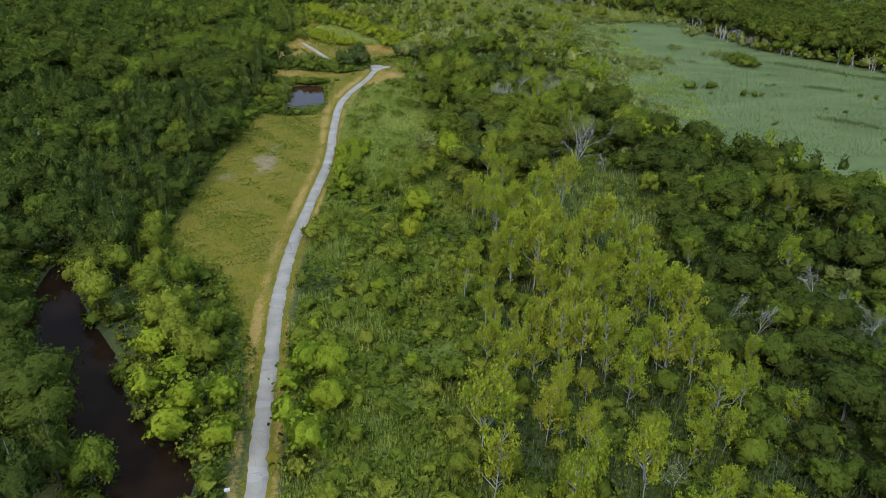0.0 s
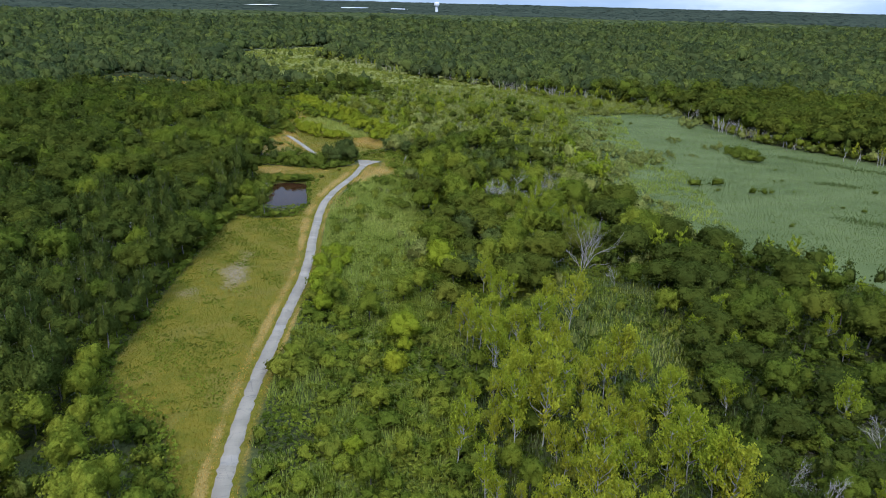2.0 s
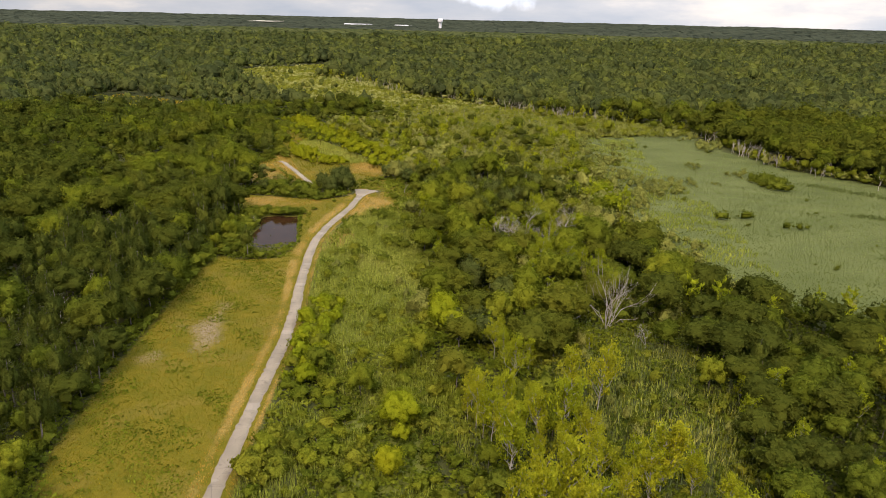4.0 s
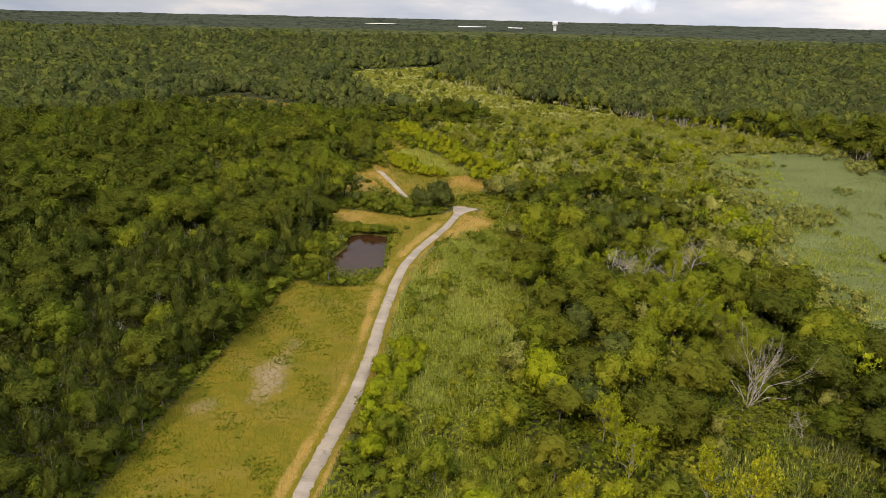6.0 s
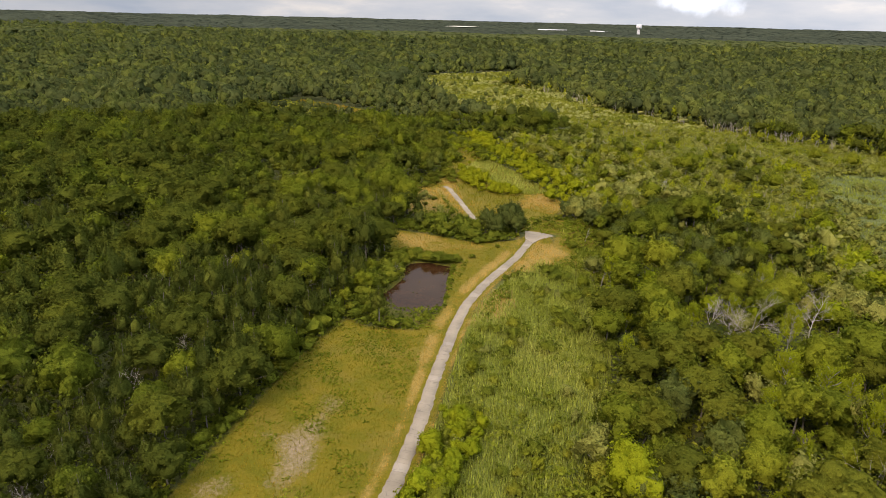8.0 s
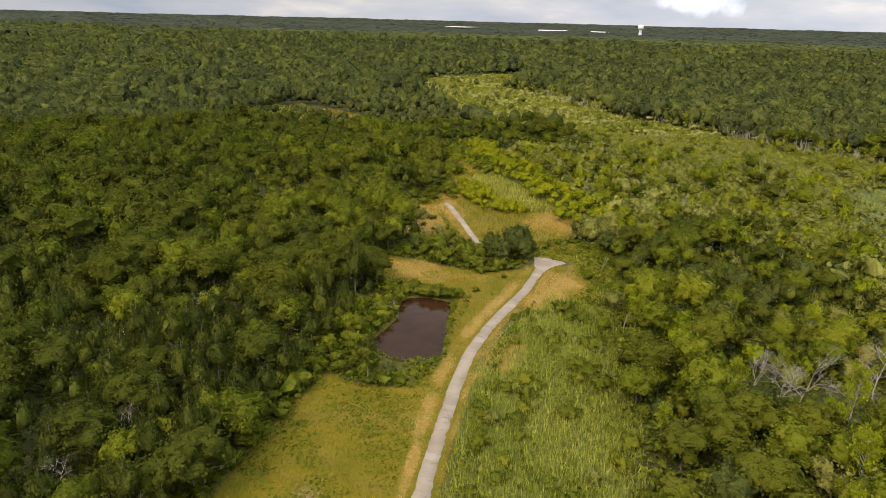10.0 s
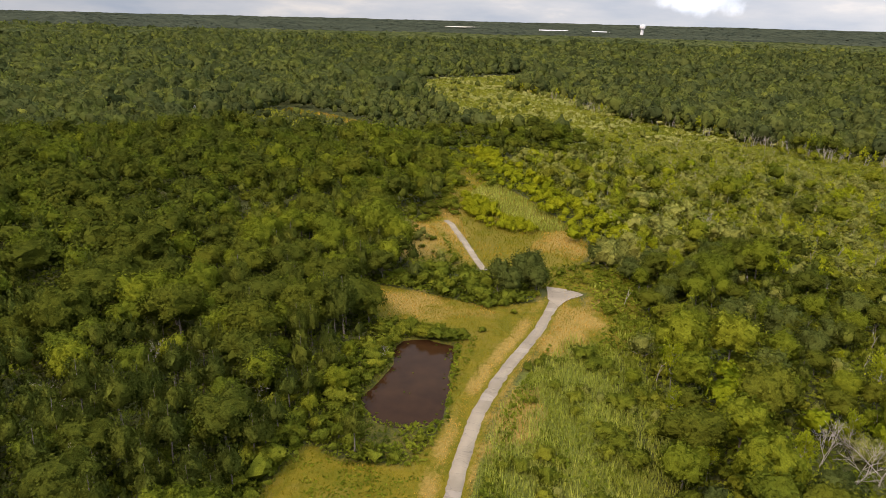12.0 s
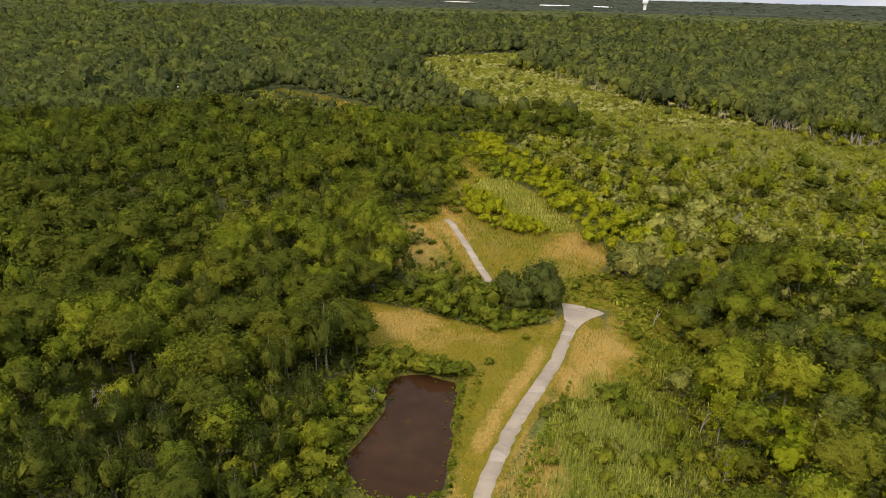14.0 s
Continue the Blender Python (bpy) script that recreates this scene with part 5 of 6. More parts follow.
MAX_THINGS = {"oak": 270, "maple": 295, "pine": 290, "poplar": 240, "willow": 60, "shrub": 295, "pale": 180, "cedar": 70, "thicket": 290}
def far_crown(seed, H, R, count, size, bumps=10, grade=2, tall=1.0):
    """A distant crown that reaches down to its neighbours' feet."""
    rng = np.random.default_rng(seed)
    return dome(rng, np.array([0, 0, H * 0.46 * tall]), (R, R, H * 0.53 * tall), count, R * size, bumps, grade, (0.24, 0.42), 0.55, 0.0, 0.5, low=-0.2)[0]


FAR_R = {"oak": 0.46, "maple": 0.42, "pine": 0.32}
FAR_FORMS = {k: [far_crown(200 + i, KINDS[k]["H"], KINDS[k]["H"] * r, 34, 0.13) for i in range(5)] for k, r in FAR_R.items()}
REMOTE_FORMS = {k: [far_crown(220 + i, KINDS[k]["H"], KINDS[k]["H"] * r * 1.2, 12, 0.16, 8, 1) for i in range(5)] for k, r in FAR_R.items()}
REMOTE_FORMS["pale"] = [far_crown(230 + i, 3.6, 3.2, 6, 0.24, 7, 1) for i in range(3)]
FAR_FORMS["pale"] = [far_crown(210 + i, 3.6, 3.0, 16, 0.18, 8, 1) for i in range(3)]


def scatter_mass(name, forms, rows, mat, label):
    """Many plants of one kind as one mesh; each keeps its own tint."""
    Vs, Qs, Ts, tint, k = [], [], [], [], 0
    pick = np.arange(len(rows)) % len(forms)
    for i, (V, Q, T) in enumerate(forms):
        R = rows[pick == i]
        if not len(R):
            continue
        cs, sn, s = np.cos(R[:, 3]) * R[:, 2], np.sin(R[:, 3]) * R[:, 2], R[:, 2]
        W = np.zeros((len(R), len(V), V.shape[1]), np.float32)
        W[:, :, 0] = cs[:, None] * V[:, 0] - sn[:, None] * V[:, 1] + R[:, :1]
        W[:, :, 1] = sn[:, None] * V[:, 0] + cs[:, None] * V[:, 1] + R[:, 1:2]
        W[:, :, 2] = s[:, None] * V[:, 2] + ground_z(R[:, 0], R[:, 1])[:, None]
        if V.shape[1] == 8:
            c1, s1 = np.cos(R[:, 3])[:, None], np.sin(R[:, 3])[:, None]
            W[:, :, 3] = c1 * V[:, 3] - s1 * V[:, 4]
            W[:, :, 4] = s1 * V[:, 3] + c1 * V[:, 4]
            W[:, :, 5:] = V[:, 5:]
        shift = (np.arange(len(R)) * len(V) + k)[:, None, None]
        Vs.append(W.reshape(-1, W.shape[2])), Qs.append((Q[None] + shift).reshape(-1, 4)), Ts.append((T[None] + shift).reshape(-1, 3))
        tint.append(np.repeat(R[:, 4], len(V)))
        k += W.shape[0] * W.shape[1]
    me = np_mesh(name, np.concatenate(Vs), np.concatenate(Qs), np.concatenate(Ts), mat, np.concatenate(tint))
    return tagged(new(name, me), label, "foliage", kind="stuff")


for kind, spec in KINDS.items():
    rows = np.concatenate(trees[kind])
    order = np.argsort(nearness(rows))
    rows = rows[order]
    near_rows, rest = rows[:MAX_THINGS[kind]], rows[MAX_THINGS[kind]:]
    forms = []
    for i, (wood, crown) in enumerate(spec["near"]):
        forms.append((np_mesh("trunk", *wood, spec["bark"], None, True), np_mesh("crown", *crown, LEAF[kind])))
    for i, (x, y, s, turn, tint) in enumerate(near_rows):
        root = new(spec["name"])
        root.matrix_world = Matrix.Translation((x, y, float(ground_z(np.array(x), np.array(y))))) @ Matrix.Rotation(turn, 4, "Z") @ Matrix.Diagonal((s, s, s * (0.94 + 0.12 * tint), 1))
        tagged(root, spec["label"], spec["cat"], spec["label"].split(" with")[0] + " stand")
        part("trunk", forms[i % len(forms)][0], root)
        part("crown", forms[i % len(forms)][1], root).color = (tint, tint, tint, 1)
    d = np.hypot(rest[:, 0], rest[:, 1] - 100)
    mids = rest[d < 540] if kind in FAR_FORMS else rest
    if len(mids):
        scatter_mass(spec["name"] + "_woodland", [join([c, w]) if kind == "poplar" else c for w, c in spec["mass"]], mids, LEAF_MASS[kind], "mass of " + spec["label"] + "s")
    if kind in FAR_FORMS:
        far = rest[d >= 540]
        d_far = d[d >= 540]
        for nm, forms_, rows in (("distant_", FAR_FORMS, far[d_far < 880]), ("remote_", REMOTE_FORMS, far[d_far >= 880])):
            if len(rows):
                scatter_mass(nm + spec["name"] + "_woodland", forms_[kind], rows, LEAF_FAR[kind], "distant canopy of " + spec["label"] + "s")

for share, kind in ((0, "oak"), (1, "maple"), (2, "pine")):
    scatter_mass("surrounding_" + KINDS[kind]["name"] + "_woodland", REMOTE_FORMS[kind], BEHIND[share::3], LEAF_MASS[kind], "woodland of " + KINDS[kind]["label"] + "s")

# ---------------------------------------------------------------- far canopy out to the horizon
def canopy(name, az, rad, bump, mat):
    A, R = np.meshgrid(np.radians(az), rad)
    rng = np.random.default_rng(5)
    A = A + rng.normal(0, 0.30, A.shape) * np.radians(az[1] - az[0])
    R = R + rng.normal(0, 0.30, R.shape) * np.gradient(rad)[:, None]
    X, Y = np.sin(A) * R, 60 + np.cos(A) * R
    Z = rise(X, Y) + 13.0 + bump * rng.uniform(-1, 1, X.shape) + 2.0 * wave(X, Y, 160, 3) + 1.5 * wave(X, Y, 60, 5)
    V = np.stack([X, Y, Z], -1).reshape(-1, 3)
    up = unit(rng.normal(0, 0.40, V.shape) + np.array([0, -0.25, 0.8]))
    V = np.concatenate([V, up, np.zeros((len(V), 2))], -1)
    ny, nx = X.shape
    i = np.arange(nx * ny).reshape(ny, nx)
    Q = np.stack([i[:-1, :-1], i[1:, :-1], i[1:, 1:], i[:-1, 1:]], -1).reshape(-1, 4)
    tint = np.clip(rng.uniform(0, 0.6, X.shape) + 0.3 * wave(X, Y, 120, 4) + 0.2 * wave(X, Y, 45, 14), 0, 1).ravel()
    me = np_mesh(name, V, Q[:, ::-1], None, mat, tint, False)
    return tagged(new(name, me), "continuous dark woodland canopy reaching the horizon, tinted blue-grey for haze", "woodland", kind="stuff")


# willow and cedar are here only keys of the blue haze tints
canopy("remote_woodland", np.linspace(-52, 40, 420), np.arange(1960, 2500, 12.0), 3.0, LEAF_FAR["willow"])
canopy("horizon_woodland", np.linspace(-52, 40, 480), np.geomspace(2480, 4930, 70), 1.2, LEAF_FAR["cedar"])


# ---------------------------------------------------------------- reeds, marsh and meadow grass, undergrowth
def sown(poly, per_m2, seed, limit=None):
    rng = np.random.default_rng(seed)
    P = np.array(limit or poly)
    (x0, y0), (x1, y1) = P.min(0), P.max(0)
    k = int((x1 - x0) * (y1 - y0) * per_m2)
    X, Y = rng.uniform(x0, x1, k), rng.uniform(y0, y1, k)
    m = inside(poly, X, Y)
    return rng, X[m], Y[m]


def blades(name, rng, X, Y, tall, wide, tint, mat, label):
    """Upright tapering blades, one leaning triangle each."""
    k = len(X)
    Z = ground_z(X, Y)
    h = tall * rng.uniform(0.6, 1.25, k)
    a = rng.uniform(0, np.pi, k)
    w = wide * rng.uniform(0.6, 1.4, k) / 2
    foot = np.stack([X, Y, Z - 0.05], -1)
    off = np.stack([np.cos(a) * w, np.sin(a) * w, np.zeros(k)], -1)
    tip = foot + np.stack([rng.normal(0, 0.16, k) * h, rng.normal(0, 0.16, k) * h, h], -1)
    V = np.stack([foot - off, foot + off, tip], 1).reshape(-1, 3)
    lie = unit(np.stack([rng.normal(0, 0.3, k), rng.normal(-0.2, 0.3, k), np.full(k, 0.9)], -1))
    V = np.concatenate([V, np.repeat(lie, 3, 0), np.zeros((3 * k, 2))], -1)
    me = np_mesh(name, V, None, np.arange(3 * k).reshape(-1, 3), mat, np.repeat(np.clip(tint, 0, 1), 3))
    return tagged(new(name, me), label, "grass", kind="stuff")


def low_cover(name, rng, X, Y, low, high, size, tint, mat, label, s=6.0):
    """Leafy cover whose height swells and sinks over the ground."""
    k = len(X)
    swell = np.clip(0.5 + 0.75 * wave(X, Y, s, 6), 0, 1)
    Z = ground_z(X, Y) + (low + (high - low) * swell) * rng.uniform(0.45, 1.0, k)
    C = np.stack([X, Y, Z], -1)
    V, Q, T = cards(rng, C, np.tile([0, 0, 1.0], (k, 1)), size, 0.65)
    me = np_mesh(name, V, Q, T, mat, np.repeat(np.clip(tint, 0, 1), 3))
    return tagged(new(name, me), label, "undergrowth", kind="stuff")


def in_dry(X, Y):
    return np.any([inside(p, X, Y) for p in DRY], 0)


rng, X, Y = sown(LOW, 9.0, 301)
m = (~in_dry(X, Y) | (rng.uniform(0, 1, len(X)) < 0.35)) & (from_line(TRAIL, X, Y) > 3.4) & ((wave(X, Y, 7.0, 9) > -0.15) | (Y > 205))
X, Y = X[m], Y[m]
blades("reeds", rng, X, Y, 1.9, 0.15, 0.30 + 0.18 * (Y > 200) + 0.25 * wave(X, Y, 11, 2) + rng.normal(0, 0.09, len(X)), REED, "tall pale green reeds beside the trail")
rng, X, Y = sown(LOW, 2.6, 302)
m = ~in_dry(X, Y) & (from_line(TRAIL, X, Y) > 4.0) & ((wave(X, Y, 7.0, 9) < 0.25) | (Y < 130)) & (rng.uniform(0, 1, len(X)) < np.where(Y > 215, 0.35, 1.0))
X, Y = X[m], Y[m]
low_cover("undergrowth", rng, X, Y, 0.3, 2.0, 0.42, 0.45 + 0.4 * wave(X, Y, 9, 4), UNDER, "dense low green undergrowth and vines")
rng, X, Y = sown([(8, 40), (8, 175), (20, 192), (36, 200), (64, 206), (66, 150), (60, 40)], 1.9, 303)
low_cover("undergrowth", rng, X, Y, 0.2, 1.9, 0.44, 0.16 + 0.3 * wave(X, Y, 8, 3), UNDER, "dense undergrowth below young trees")
rng, X, Y = sown([(8, 40), (8, 175), (20, 192), (36, 200), (64, 206), (66, 150), (60, 40)], 2.2, 304)
blades("reeds", rng, X, Y, 2.4, 0.18, 0.05 + 0.35 * wave(X, Y, 10, 5) + rng.normal(0, 0.2, len(X)), REED_DULL, "dull green reeds between young trees")
rng, X, Y = sown(PALE_GAP, 3.2, 345)
blades("reeds", rng, X, Y, 2.0, 0.22, 0.55 + 0.3 * wave(X, Y, 6, 2) + rng.normal(0, 0.15, len(X)), REED, "pale reeds in a gap between wetland trees")
rng, X, Y = sown(MIDWOOD, 0.9, 305)
low_cover("undergrowth", rng, X, Y, 0.3, 1.6, 0.6, 0.55 + 0.3 * wave(X, Y, 8, 3), UNDER, "leafy undergrowth between wetland trees")
rng, X, Y = sown([(60, 40), (66, 150), (64, 206), (82, 240), (112, 226), (136, 194), (150, 170), (130, 40)], 1.3, 306)
low_cover("undergrowth", rng, X, Y, 0.4, 2.6, 0.55, 0.12 + 0.2 * wave(X, Y, 8, 3), UNDER, "dark leafy undergrowth of the wet woodland")
rng, X, Y = sown([(-12, 165), (-8, 210), (30, 218), (34, 190), (20, 165)], 2.6, 317)
low_cover("undergrowth", rng, X, Y, 0.3, 2.4, 0.5, 0.55 + 0.4 * wave(X, Y, 8, 3), UNDER, "leafy undergrowth at the edge of the reeds")
rng, X, Y = sown(BANK, 2.0, 307)
low_cover("undergrowth", rng, X, Y, 0.2, 1.5, 0.4, 0.4 + 0.4 * wave(X, Y, 6, 3), UNDER, "green undergrowth on the creek bank")
rng, X, Y = sown(MARSH_AREA, 1.5, 308, [(76, 225), (236, 532)])
m = signed(MARSH_AREA, X + 6 * wave(X, Y, 9, 82), Y + 9 * wave(X, Y, 11, 83)) < rng.uniform(-6, 1, len(X))
X, Y = X[m], Y[m]
drift = 0.5 + 0.55 * wave(X + 0.5 * Y, Y * 2.0, 17, 7) + 0.32 * wave(X - 0.3 * Y, Y * 2.2, 6, 8) + 0.3 * (Y > 380)
blades("marsh_reeds", rng, X, Y, 0.50, 0.30, 0.16 + 0.9 * drift + rng.normal(0, 0.06, len(X)), MARSH, "pale green reeds covering an open marsh")
for i, line in enumerate(([(184, 386), (200, 371), (212, 357), (232, 344)], [(157, 274), (163, 269), (172, 259)], [(176, 330), (190, 322)])):
    rng = np.random.default_rng(350 + i)
    P = np.repeat(smooth_line(line, 0.5), 9, 0)
    P = P + rng.normal(0, 1, P.shape) * np.array([3.0, 1.8])
    blades("tall_marsh_reeds", rng, P[:, 0], P[:, 1], 1.1, 0.35, 0.30 + rng.normal(0, 0.12, len(P)), MARSH, "darker line of tall reeds in the marsh")
rng, X, Y = sown([(70, 240), (68, 300), (78, 350), (78, 400), (80, 450), (86, 520), (136, 534), (130, 500), (118, 430), (120, 340), (108, 250)], 1.6, 361)
m = wave(X, Y * 1.3, 7, 63) > -0.1
X, Y = X[m], Y[m]
blades("reeds", rng, X, Y, 1.5, 0.30, 0.25 + 0.3 * wave(X, Y, 9, 2) + rng.normal(0, 0.1, len(X)), REED, "pale reeds where the marsh meets the fen")
rng, X, Y = sown(MEADOW, 5.0, 309)
m = (from_line(TRAIL, X, Y) > 1.7) & (signed(POND, X, Y) > 0.4)
X, Y = X[m], Y[m]
dry = np.clip(1.2 - np.abs(from_line(TRAIL, X, Y) - 3.4) / 1.8, 0, 1) * 0.55
blades("meadow_grass", rng, X, Y, 0.34, 0.16, 0.40 + dry + 0.24 * wave(X, Y, 9, 1) + 0.12 * wave(X, Y, 3.1, 5) + rng.normal(0, 0.07, len(X)), GRASS, "tall yellow-green meadow grass beside the trail")
rng, X, Y = sown(CLEARING, 1.6, 310)
m = from_line(TRAIL_FAR, X, Y) > 1.6
X, Y = X[m], Y[m]
blades("clearing_grass", rng, X, Y, 0.8, 0.25, 0.32 + 0.42 * in_dry(X, Y) + 0.4 * wave(X, Y, 10, 1) + rng.normal(0, 0.14, len(X)), GRASS, "straw-coloured grass in a clearing")
for i, p in enumerate(DRY):
    rng, X, Y = sown(p, 3.0, 330 + i)
    m = (from_line(TRAIL, X, Y) > 1.8) & (from_line(TRAIL_FAR, X, Y) > 1.6)
    X, Y = X[m], Y[m]
    blades("straw_grass", rng, X, Y, 0.55, 0.16, (0.62, 0.8, 0.66, 0.66, 0.72, 0.66)[i] + 0.35 * wave(X, Y, 4, 8) + rng.normal(0, 0.16, len(X)), GRASS, "dry straw-coloured grass beside the trail")
rng, X, Y = sown([(-84, 452), (-76, 444), (-62, 424), (-46, 414), (-34, 420), (-50, 450), (-64, 470), (-80, 492)], 2.4, 340)
blades("reeds", rng, X, Y, 1.7, 0.30, 0.6 + 0.3 * wave(X, Y, 8, 2) + rng.normal(0, 0.15, len(X)), REED, "pale green reeds inside the clearing")
rng, X, Y = sown(CORRIDOR, 0.42, 315)
low_cover("wetland_cover", rng, X, Y, 1.0, 2.8, 1.0, 0.86 + 0.3 * wave(X, Y, 30, 3), UNDER, "pale green low cover of an open wetland", 14.0)
rng, X, Y = sown(FEN_NORTH, 0.6, 318)
low_cover("undergrowth", rng, X, Y, 0.4, 1.6, 0.75, 0.75 + 0.3 * wave(X, Y, 9, 3), UNDER, "bright leafy cover of the northern fen")
rng, X, Y = sown(FEN, 0.8, 316)
low_cover("undergrowth", rng, X, Y, 0.4, 1.6, 0.6, 0.5 + 0.3 * wave(X, Y, 9, 3), UNDER, "bright leafy cover of the fen")
for i, poly in enumerate((FEN, FEN_NORTH)):
    rng, X, Y = sown(poly, 1.6, 346 + i)
    m = (wave(X, Y * 1.4, 13, 81) > 0.45)
    X, Y = X[m], Y[m]
    blades("reeds", rng, X, Y, 1.6, 0.34, 0.45 + 0.3 * wave(X, Y, 7, 2) + rng.normal(0, 0.12, len(X)), REED, "pale green reeds in openings of the fen")
rng, X, Y = sown(POND_SIDE, 1.2, 313)
m = signed(POND, X, Y) > 0.5
X, Y = X[m], Y[m]
low_cover("undergrowth", rng, X, Y, 0.1, 1.0, 0.4, 0.4 + 0.4 * wave(X, Y, 5, 3), UNDER, "green undergrowth around the pond")
rng, X, Y = sown([(-112, 40), (-112, 380), (-30, 380), (-30, 40)], 2.0, 347)
edge_d = signed(MEADOW, X, Y)
m = ((edge_d > -0.4) & (edge_d < 5.5) | inside(HEDGE, X, Y)) & (signed(POND, X, Y) > 0.4) & (signed(RIVER, X, Y) > 0.4) & (from_line(TRAIL, X, Y) > 5) & (from_line(TRAIL_FAR, X, Y) > 3)
X, Y = X[m], Y[m]
low_cover("undergrowth", rng, X, Y, 0.2, 1.4, 0.42, 0.35 + 0.3 * wave(X, Y, 5, 3), UNDER, "green undergrowth along the edge of the meadow")
rng, X, Y = sown([(-190, 60), (-190, 400), (-66, 400), (-66, 60)], 0.62, 360)
m = (signed(MEADOW, X, Y) > 1.0) & (signed(POND, X, Y) > 1.0) & (signed(RIVER, X, Y) > 0.8) & (from_line(TRAIL_FAR, X, Y) > 6) & ~in_dry(X, Y) & (signed(POOL, X, Y) > 2)
X, Y = X[m], Y[m]
low_cover("undergrowth", rng, X, Y, 0.5, 2.8, 0.62, 0.20 + 0.2 * wave(X, Y, 9, 3), UNDER, "dim green undergrowth on the forest floor")
rng, X, Y = sown([(-16, 342), (-4, 342), (-2, 300), (0, 272), (-5, 272), (-12, 310)], 2.0, 366)
low_cover("undergrowth", rng, X, Y, 0.3, 1.9, 0.42, 0.45 + 0.3 * wave(X, Y, 6, 3), UNDER, "leafy undergrowth where the reeds meet the trees")
blades("reeds", rng, X, Y, 1.7, 0.20, 0.45 + 0.3 * wave(X, Y, 7, 2) + rng.normal(0, 0.12, len(X)), REED, "pale reeds at the foot of the trees")
rng, X, Y = sown([(-130, 400), (-135, 560), (-120, 560), (-100, 500), (-88, 440), (-86, 418), (-96, 402)], 0.7, 367)
low_cover("undergrowth", rng, X, Y, 0.3, 2.0, 0.6, 0.40 + 0.3 * wave(X, Y, 6, 3), UNDER, "green undergrowth between the clearing and the woods")
rng, X, Y = sown([(-190, 556), (-100, 556), (-60, 560), (-50, 640), (-110, 660), (-190, 690)], 0.32, 368)
low_cover("undergrowth", rng, X, Y, 0.6, 4.5, 0.95, 0.35 + 0.3 * wave(X, Y, 9, 3), UNDER, "leafy growth filling the gaps between trees", 10.0)
rng, X, Y = sown(SHRUB_ROW, 0.9, 369)
low_cover("undergrowth", rng, X, Y, 0.3, 1.8, 0.55, 0.7 + 0.3 * wave(X, Y, 6, 3), UNDER, "bright green undergrowth below a row of shrubs")
rng, X, Y = sown([(26, 196), (28, 228), (60, 234), (68, 208), (60, 194)], 2.2, 370)
low_cover("undergrowth", rng, X, Y, 0.3, 2.6, 0.42, 0.40 + 0.35 * wave(X, Y, 6, 3), UNDER, "leafy undergrowth round a large dead tree")
blades("reeds", rng, X, Y, 2.2, 0.20, 0.45 + 0.3 * wave(X, Y, 7, 2) + rng.normal(0, 0.15, len(X)), REED_DULL, "dull reeds round a large dead tree")
rng, X, Y = sown([(-140, -60), (-140, 45), (90, 45), (90, -60)], 0.7, 371)
m = (from_line(TRAIL, X, Y) > 4) & (signed(RIVER, X, Y) > 0.8)
X, Y = X[m], Y[m]
low_cover("undergrowth", rng, X, Y, 0.4, 2.4, 0.7, 0.25 + 0.25 * wave(X, Y, 9, 3), UNDER, "dim green undergrowth where the way begins")
rng, X, Y = sown(SCRUB, 1.6, 314)
m = (from_line(TRAIL, X, Y) > 3) & ~in_dry(X, Y)
X, Y = X[m], Y[m]
low_cover("undergrowth", rng, X, Y, 0.1, 1.2, 0.4, 0.4 + 0.4 * wave(X, Y, 5, 3), UNDER, "low green scrub around the end of the trail")
rng, X, Y = sown([(-68, 160), (-70, 262), (-44, 262), (-40, 200), (-38, 140), (-50, 138)], 3.2, 312)
m = (wave(X, Y, 4.2, 11) + 0.6 * wave(X, Y, 13, 14) > 0.05) & (from_line(TRAIL, X, Y) > 5)
X, Y = X[m], Y[m]
low_cover("meadow_weeds", rng, X, Y, 0.02, 0.30, 0.24, 0.50 + 0.35 * wave(X, Y, 6, 3), UNDER, "green weed clumps in the meadow", 3.0)

rng, X, Y = sown([(-72, 268), (-72, 322), (-44, 322), (-44, 268)], 2.6, 363)
d = signed(POND, X, Y)
m = (d > 0.1) & (d < 2.0) & (rng.uniform(0, 1, len(X)) < np.where(X < -55, 1.0, 0.45))
X, Y = X[m], Y[m]
low_cover("undergrowth", rng, X, Y, 0.2, 1.2, 0.30, 0.22 + 0.3 * wave(X, Y, 4, 3), UNDER, "rank growth hanging over the edge of the pond")
# dark clumps ring the shore in place of the bank's reflection; two are weed
rng, X, Y = sown(POND, 0.5, 362)
d = signed(POND, X, Y)
m = (d < -0.3) & ((d > -1.6) & (rng.uniform(0, 1, len(X)) < 0.6) | (np.hypot(X + 57.5, Y - 288) < 1.2) | (np.hypot(X + 58, Y - 297) < 0.6))
X, Y = X[m], Y[m]
C = np.stack([X, Y, np.full(len(X), -0.46)], -1)
V, Q, T = cards(rng, C, np.tile([0, 0, 1.0], (len(X), 1)), 0.30, 0.15)
tagged(new("pond_weed", np_mesh("pond_weed", V, Q, T, UNDER, np.repeat(rng.uniform(0.0, 0.2, len(X)), 3))), "dark floating weed along the edge of the pond", "water weed", kind="stuff")

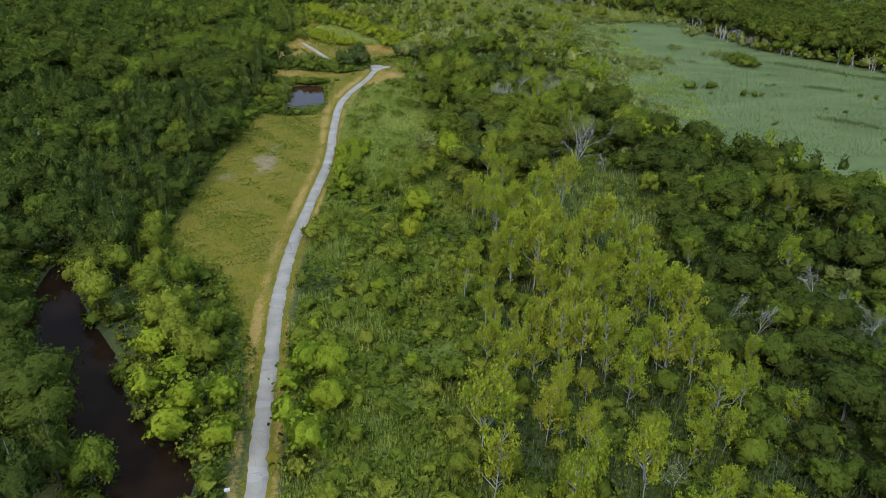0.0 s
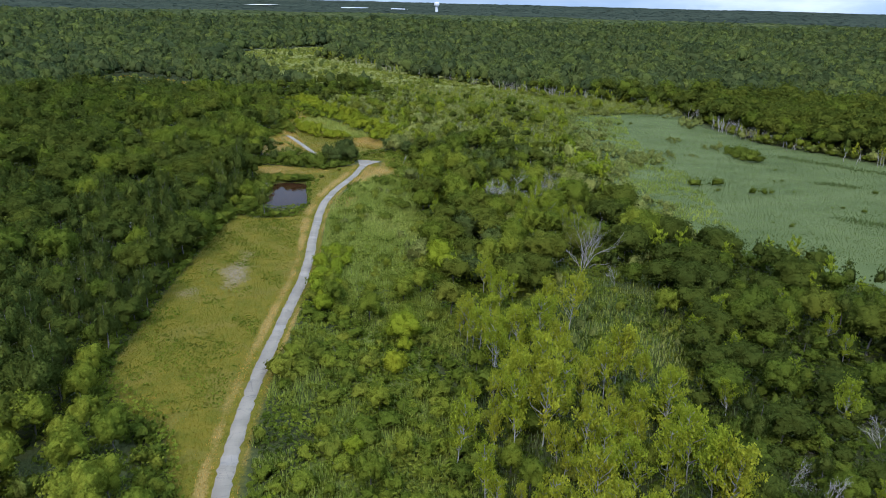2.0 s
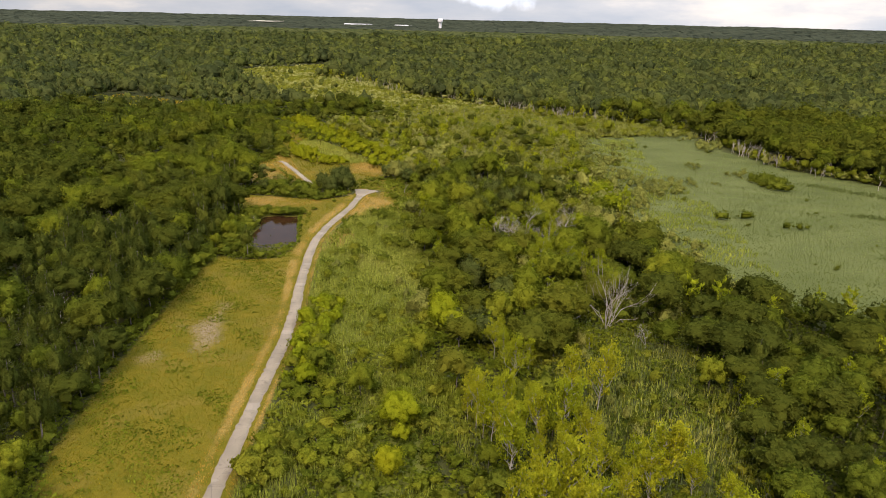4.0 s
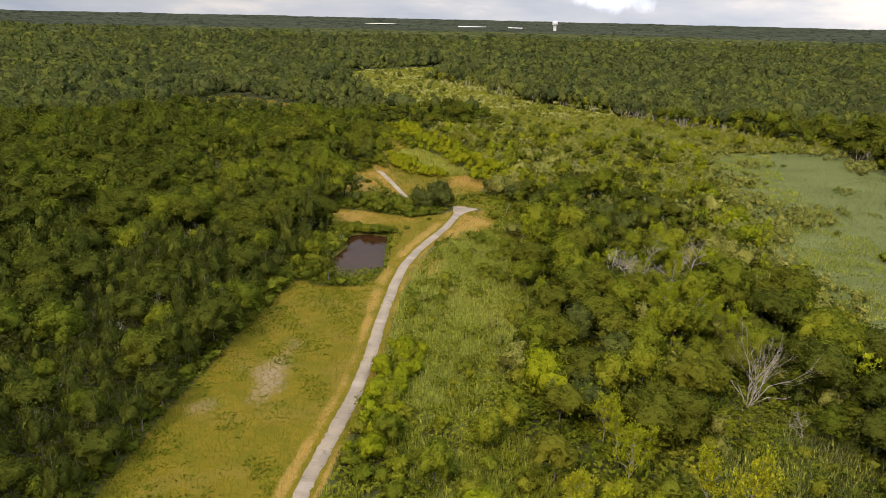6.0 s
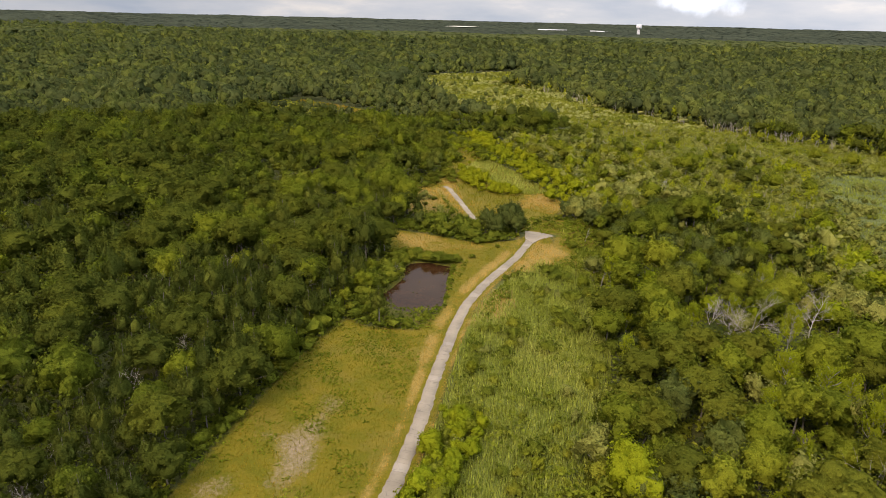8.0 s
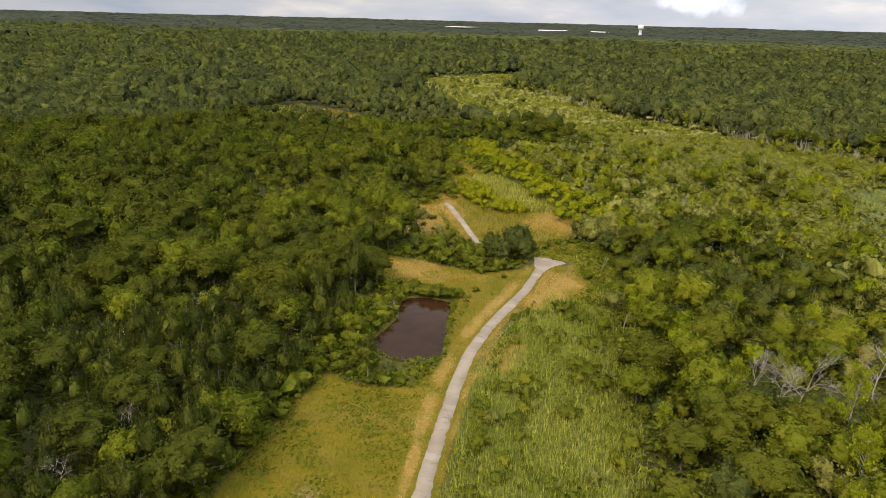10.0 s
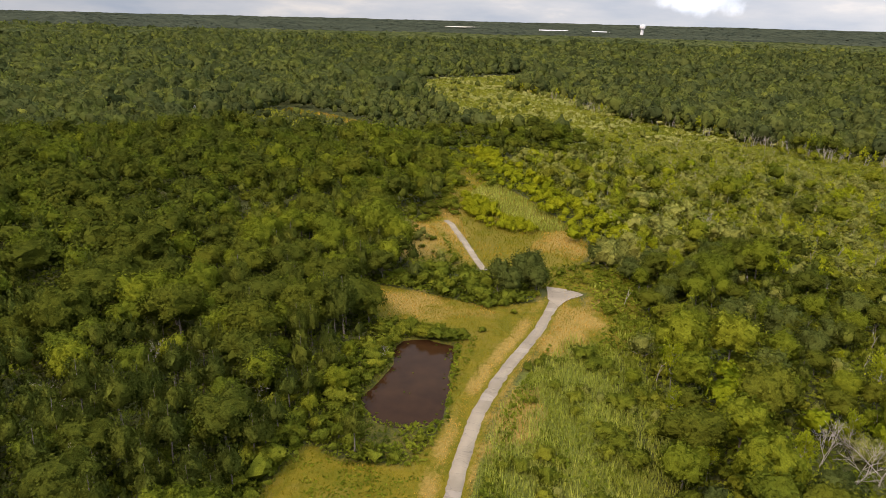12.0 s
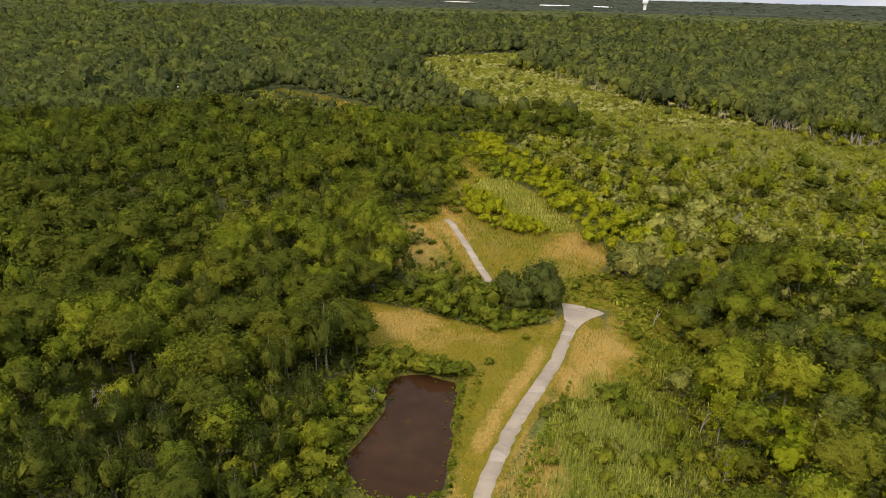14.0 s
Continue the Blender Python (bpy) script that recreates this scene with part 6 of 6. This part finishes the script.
# ---------------------------------------------------------------- dead trees
BARE_FORMS = [np_mesh("limbs", *bare_tree(400 + i, 10, sp, 5, 3, 0.0085), DEADWOOD, None, True) for i, sp in enumerate((0.46, 0.60, 0.52))]
BARE_FORMS.append(np_mesh("limbs", *fan_tree(421, 10), DEADWOOD, None, True))
for x, y, h, form in SNAGS + SNAGS_WEST:
    s = h / (7.4 if x > 0 else 11.0)
    ob = new("dead_tree", BARE_FORMS[form])
    ob.matrix_world = Matrix.Translation((x, y, 0)) @ Matrix.Rotation(0.15 if form == 3 else x * 1.7 + y, 4, "Z") @ Matrix.Diagonal((s, s, s, 1))
    tagged(ob, "leafless grey dead tree with forking bare branches", "tree", "dead trees")

edge = smooth_line(TALL_EDGE, 5.0)
rng = np.random.default_rng(9)
rows = np.repeat(edge, 7, 0)
rows = rows + rng.normal(0, 3.6, rows.shape) + np.array([-1.5, -4.0])
rows = rows[(wave(rows[:, 0], rows[:, 1], 9, 97) + 0.5 * wave(rows[:, 0], rows[:, 1], 31, 98) > 0.1) & (rng.uniform(0, 1, len(rows)) < 0.7)]
rows = np.c_[rows, rng.uniform(0.8, 1.3, len(rows)), rng.uniform(0, 6.28, len(rows)), rng.uniform(0, 1, len(rows))]
X, Y = jitter_grid(-40, 88, 300, 640, 13.0)
m = (inside(FEN, X, Y) | inside(FEN_NORTH, X, Y) | inside(MIDWOOD, X, Y) | inside(CORRIDOR, X, Y)) & (rs.uniform(0, 1, len(X)) < 0.75)
rows = np.concatenate([rows, np.c_[X[m], Y[m], rs.uniform(0.45, 0.85, m.sum()), rs.uniform(0, 6.28, m.sum()), rs.uniform(0, 1, m.sum())]])
scatter_mass("bare_trunks", [bare_tree(410 + i, 13, 0.30, 2, 2, 0.0100) for i in range(4)], rows, DEADWOOD, "pale bare trunks in the fen and along the far wood")

# ---------------------------------------------------------------- far buildings and a trail marker
def lathe(profile, sides):
    V = [(r * math.cos(2 * math.pi * j / sides), r * math.sin(2 * math.pi * j / sides), z) for r, z in profile for j in range(sides)]
    Q = [[i * sides + j, i * sides + (j + 1) % sides, (i + 1) * sides + (j + 1) % sides, (i + 1) * sides + j] for i in range(len(profile) - 1) for j in range(sides)]
    return np.array(V), np.array(Q), np.zeros((0, 3), int)


tower = new("water_tower")
TX, TY = 5.0, 3000.0
tower.location = (TX, TY, float(rise(np.array(TX), np.array(TY))))
tagged(tower, "white water tower rising above distant woodland", "water tower")
part("column", np_mesh("column", *lathe([(7.5, -1), (6, 2), (5.5, 30), (7, 33)], 20), WHITE, None, True), tower)
part("tank", np_mesh("tank", *lathe([(6.5, 32), (9.5, 34), (10.5, 37), (10.5, 45), (9, 48), (5, 49.5), (0.1, 50)], 24), WHITE, None, True), tower)


def hall(x, y, length, depth, height, label, turn=0.0, lift=0.0):
    """A long low building with a shallow gabled roof."""
    root = new("building")
    root.matrix_world = Matrix.Translation((x, y, float(rise(np.array(x), np.array(y))) + lift)) @ Matrix.Rotation(turn, 4, "Z")
    tagged(root, label, "building")
    a, d, h = length / 2, depth / 2, height
    V = [(-a, -d, 0), (a, -d, 0), (a, d, 0), (-a, d, 0), (-a, -d, h), (a, -d, h), (a, d, h), (-a, d, h)]
    part("wall", np_mesh("wall", V, [(0, 1, 5, 4), (1, 2, 6, 5), (2, 3, 7, 6), (3, 0, 4, 7)], None, WHITE), root)
    e, t = 0.6, 0.3
    R = [(-a - e, -d - e, h + 0.01), (a + e, -d - e, h + 0.01), (a + e, 0, h + depth * 0.12), (-a - e, 0, h + depth * 0.12), (a + e, d + e, h + 0.01), (-a - e, d + e, h + 0.01)]
    R += [(x_, y_, z_ + t) for x_, y_, z_ in R]
    part("roof", np_mesh("roof", R, [(6, 7, 8, 9), (9, 8, 10, 11), (0, 3, 2, 1), (3, 5, 4, 2), (0, 1, 7, 6), (5, 11, 10, 4), (0, 6, 9, 3), (3, 9, 11, 5), (1, 2, 8, 7), (2, 4, 10, 8)], None, ROOF), root)
    return root


hall(-352, 3230, 120, 60, 8.0, "long white warehouse beyond the far woodland")
hall(-165, 3260, 60, 30, 10.5, "white roofed hall beyond the far woodland")
hall(-110, 3200, 24, 18, 11, "small white hall beyond the far woodland")
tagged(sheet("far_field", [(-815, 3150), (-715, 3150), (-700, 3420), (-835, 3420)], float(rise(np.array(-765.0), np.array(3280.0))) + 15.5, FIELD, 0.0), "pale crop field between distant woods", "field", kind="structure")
hall(-71, 2000, 10, 7, 15.0, "pale roofed house among distant trees")
hall(-352, 650, 6, 5, 4.2, "small pale roofed house among trees", 0.3)
hall(127, 955, 8, 7, 10, "small pale roofed house among trees", 0.5)

rng, X, Y = sown([(-310, 690), (-292, 680), (-236, 645), (-192, 618), (-176, 600), (-240, 596), (-320, 650)], 0.22, 364)
low_cover("undergrowth", rng, X, Y, 0.4, 3.6, 1.0, 0.85 + 0.3 * wave(X, Y, 9, 3), UNDER, "leafy young growth before a far glade", 12.0)
rng, X, Y = sown(GLADE, 0.12, 365)
m = wave(X, Y, 9, 17) > 0.1
X, Y = X[m], Y[m]
low_cover("undergrowth", rng, X, Y, 0.2, 1.2, 0.8, 0.75 + 0.2 * wave(X, Y, 9, 3), UNDER, "green bushes scattered over a far glade", 10.0)
rng, X, Y = sown(GLADE, 0.5, 319)
blades("glade_grass", rng, X, Y, 1.4, 0.9, 0.55 + 0.3 * wave(X, Y, 12, 1) + rng.normal(0, 0.14, len(X)), GRASS, "straw-green grass of a far glade in the woods")
tagged(sheet("pool_water", POOL, 0.35, POND_WATER, 0.5), "small brown pool hidden in the woods", "pond", kind="structure")

# a white marker on a post beside the trail
post = new("trail_marker")
post.location = (-28.3, 70.4, 0)
post.rotation_euler = (0, 0, 0.25)
tagged(post, "small white trail marker on a weathered wooden post", "sign")


def box(sx, sy, sz, z, mat, bevel):
    bm = bmesh.new()
    bmesh.ops.create_cube(bm, size=1.0)
    bmesh.ops.scale(bm, vec=(sx, sy, sz), verts=bm.verts)
    bmesh.ops.translate(bm, vec=(0, 0, z), verts=bm.verts)
    bmesh.ops.bevel(bm, geom=bm.edges[:], offset=bevel, segments=1, affect="EDGES")
    m = bpy.data.meshes.new("box")
    bm.to_mesh(m)
    bm.free()
    m.materials.append(mat)
    return m


part("post", box(0.12, 0.12, 1.6, 0.7, DEADWOOD, 0.012), post)
part("board", box(0.75, 0.05, 0.60, 1.45, WHITE, 0.012), post, "white painted marker board")
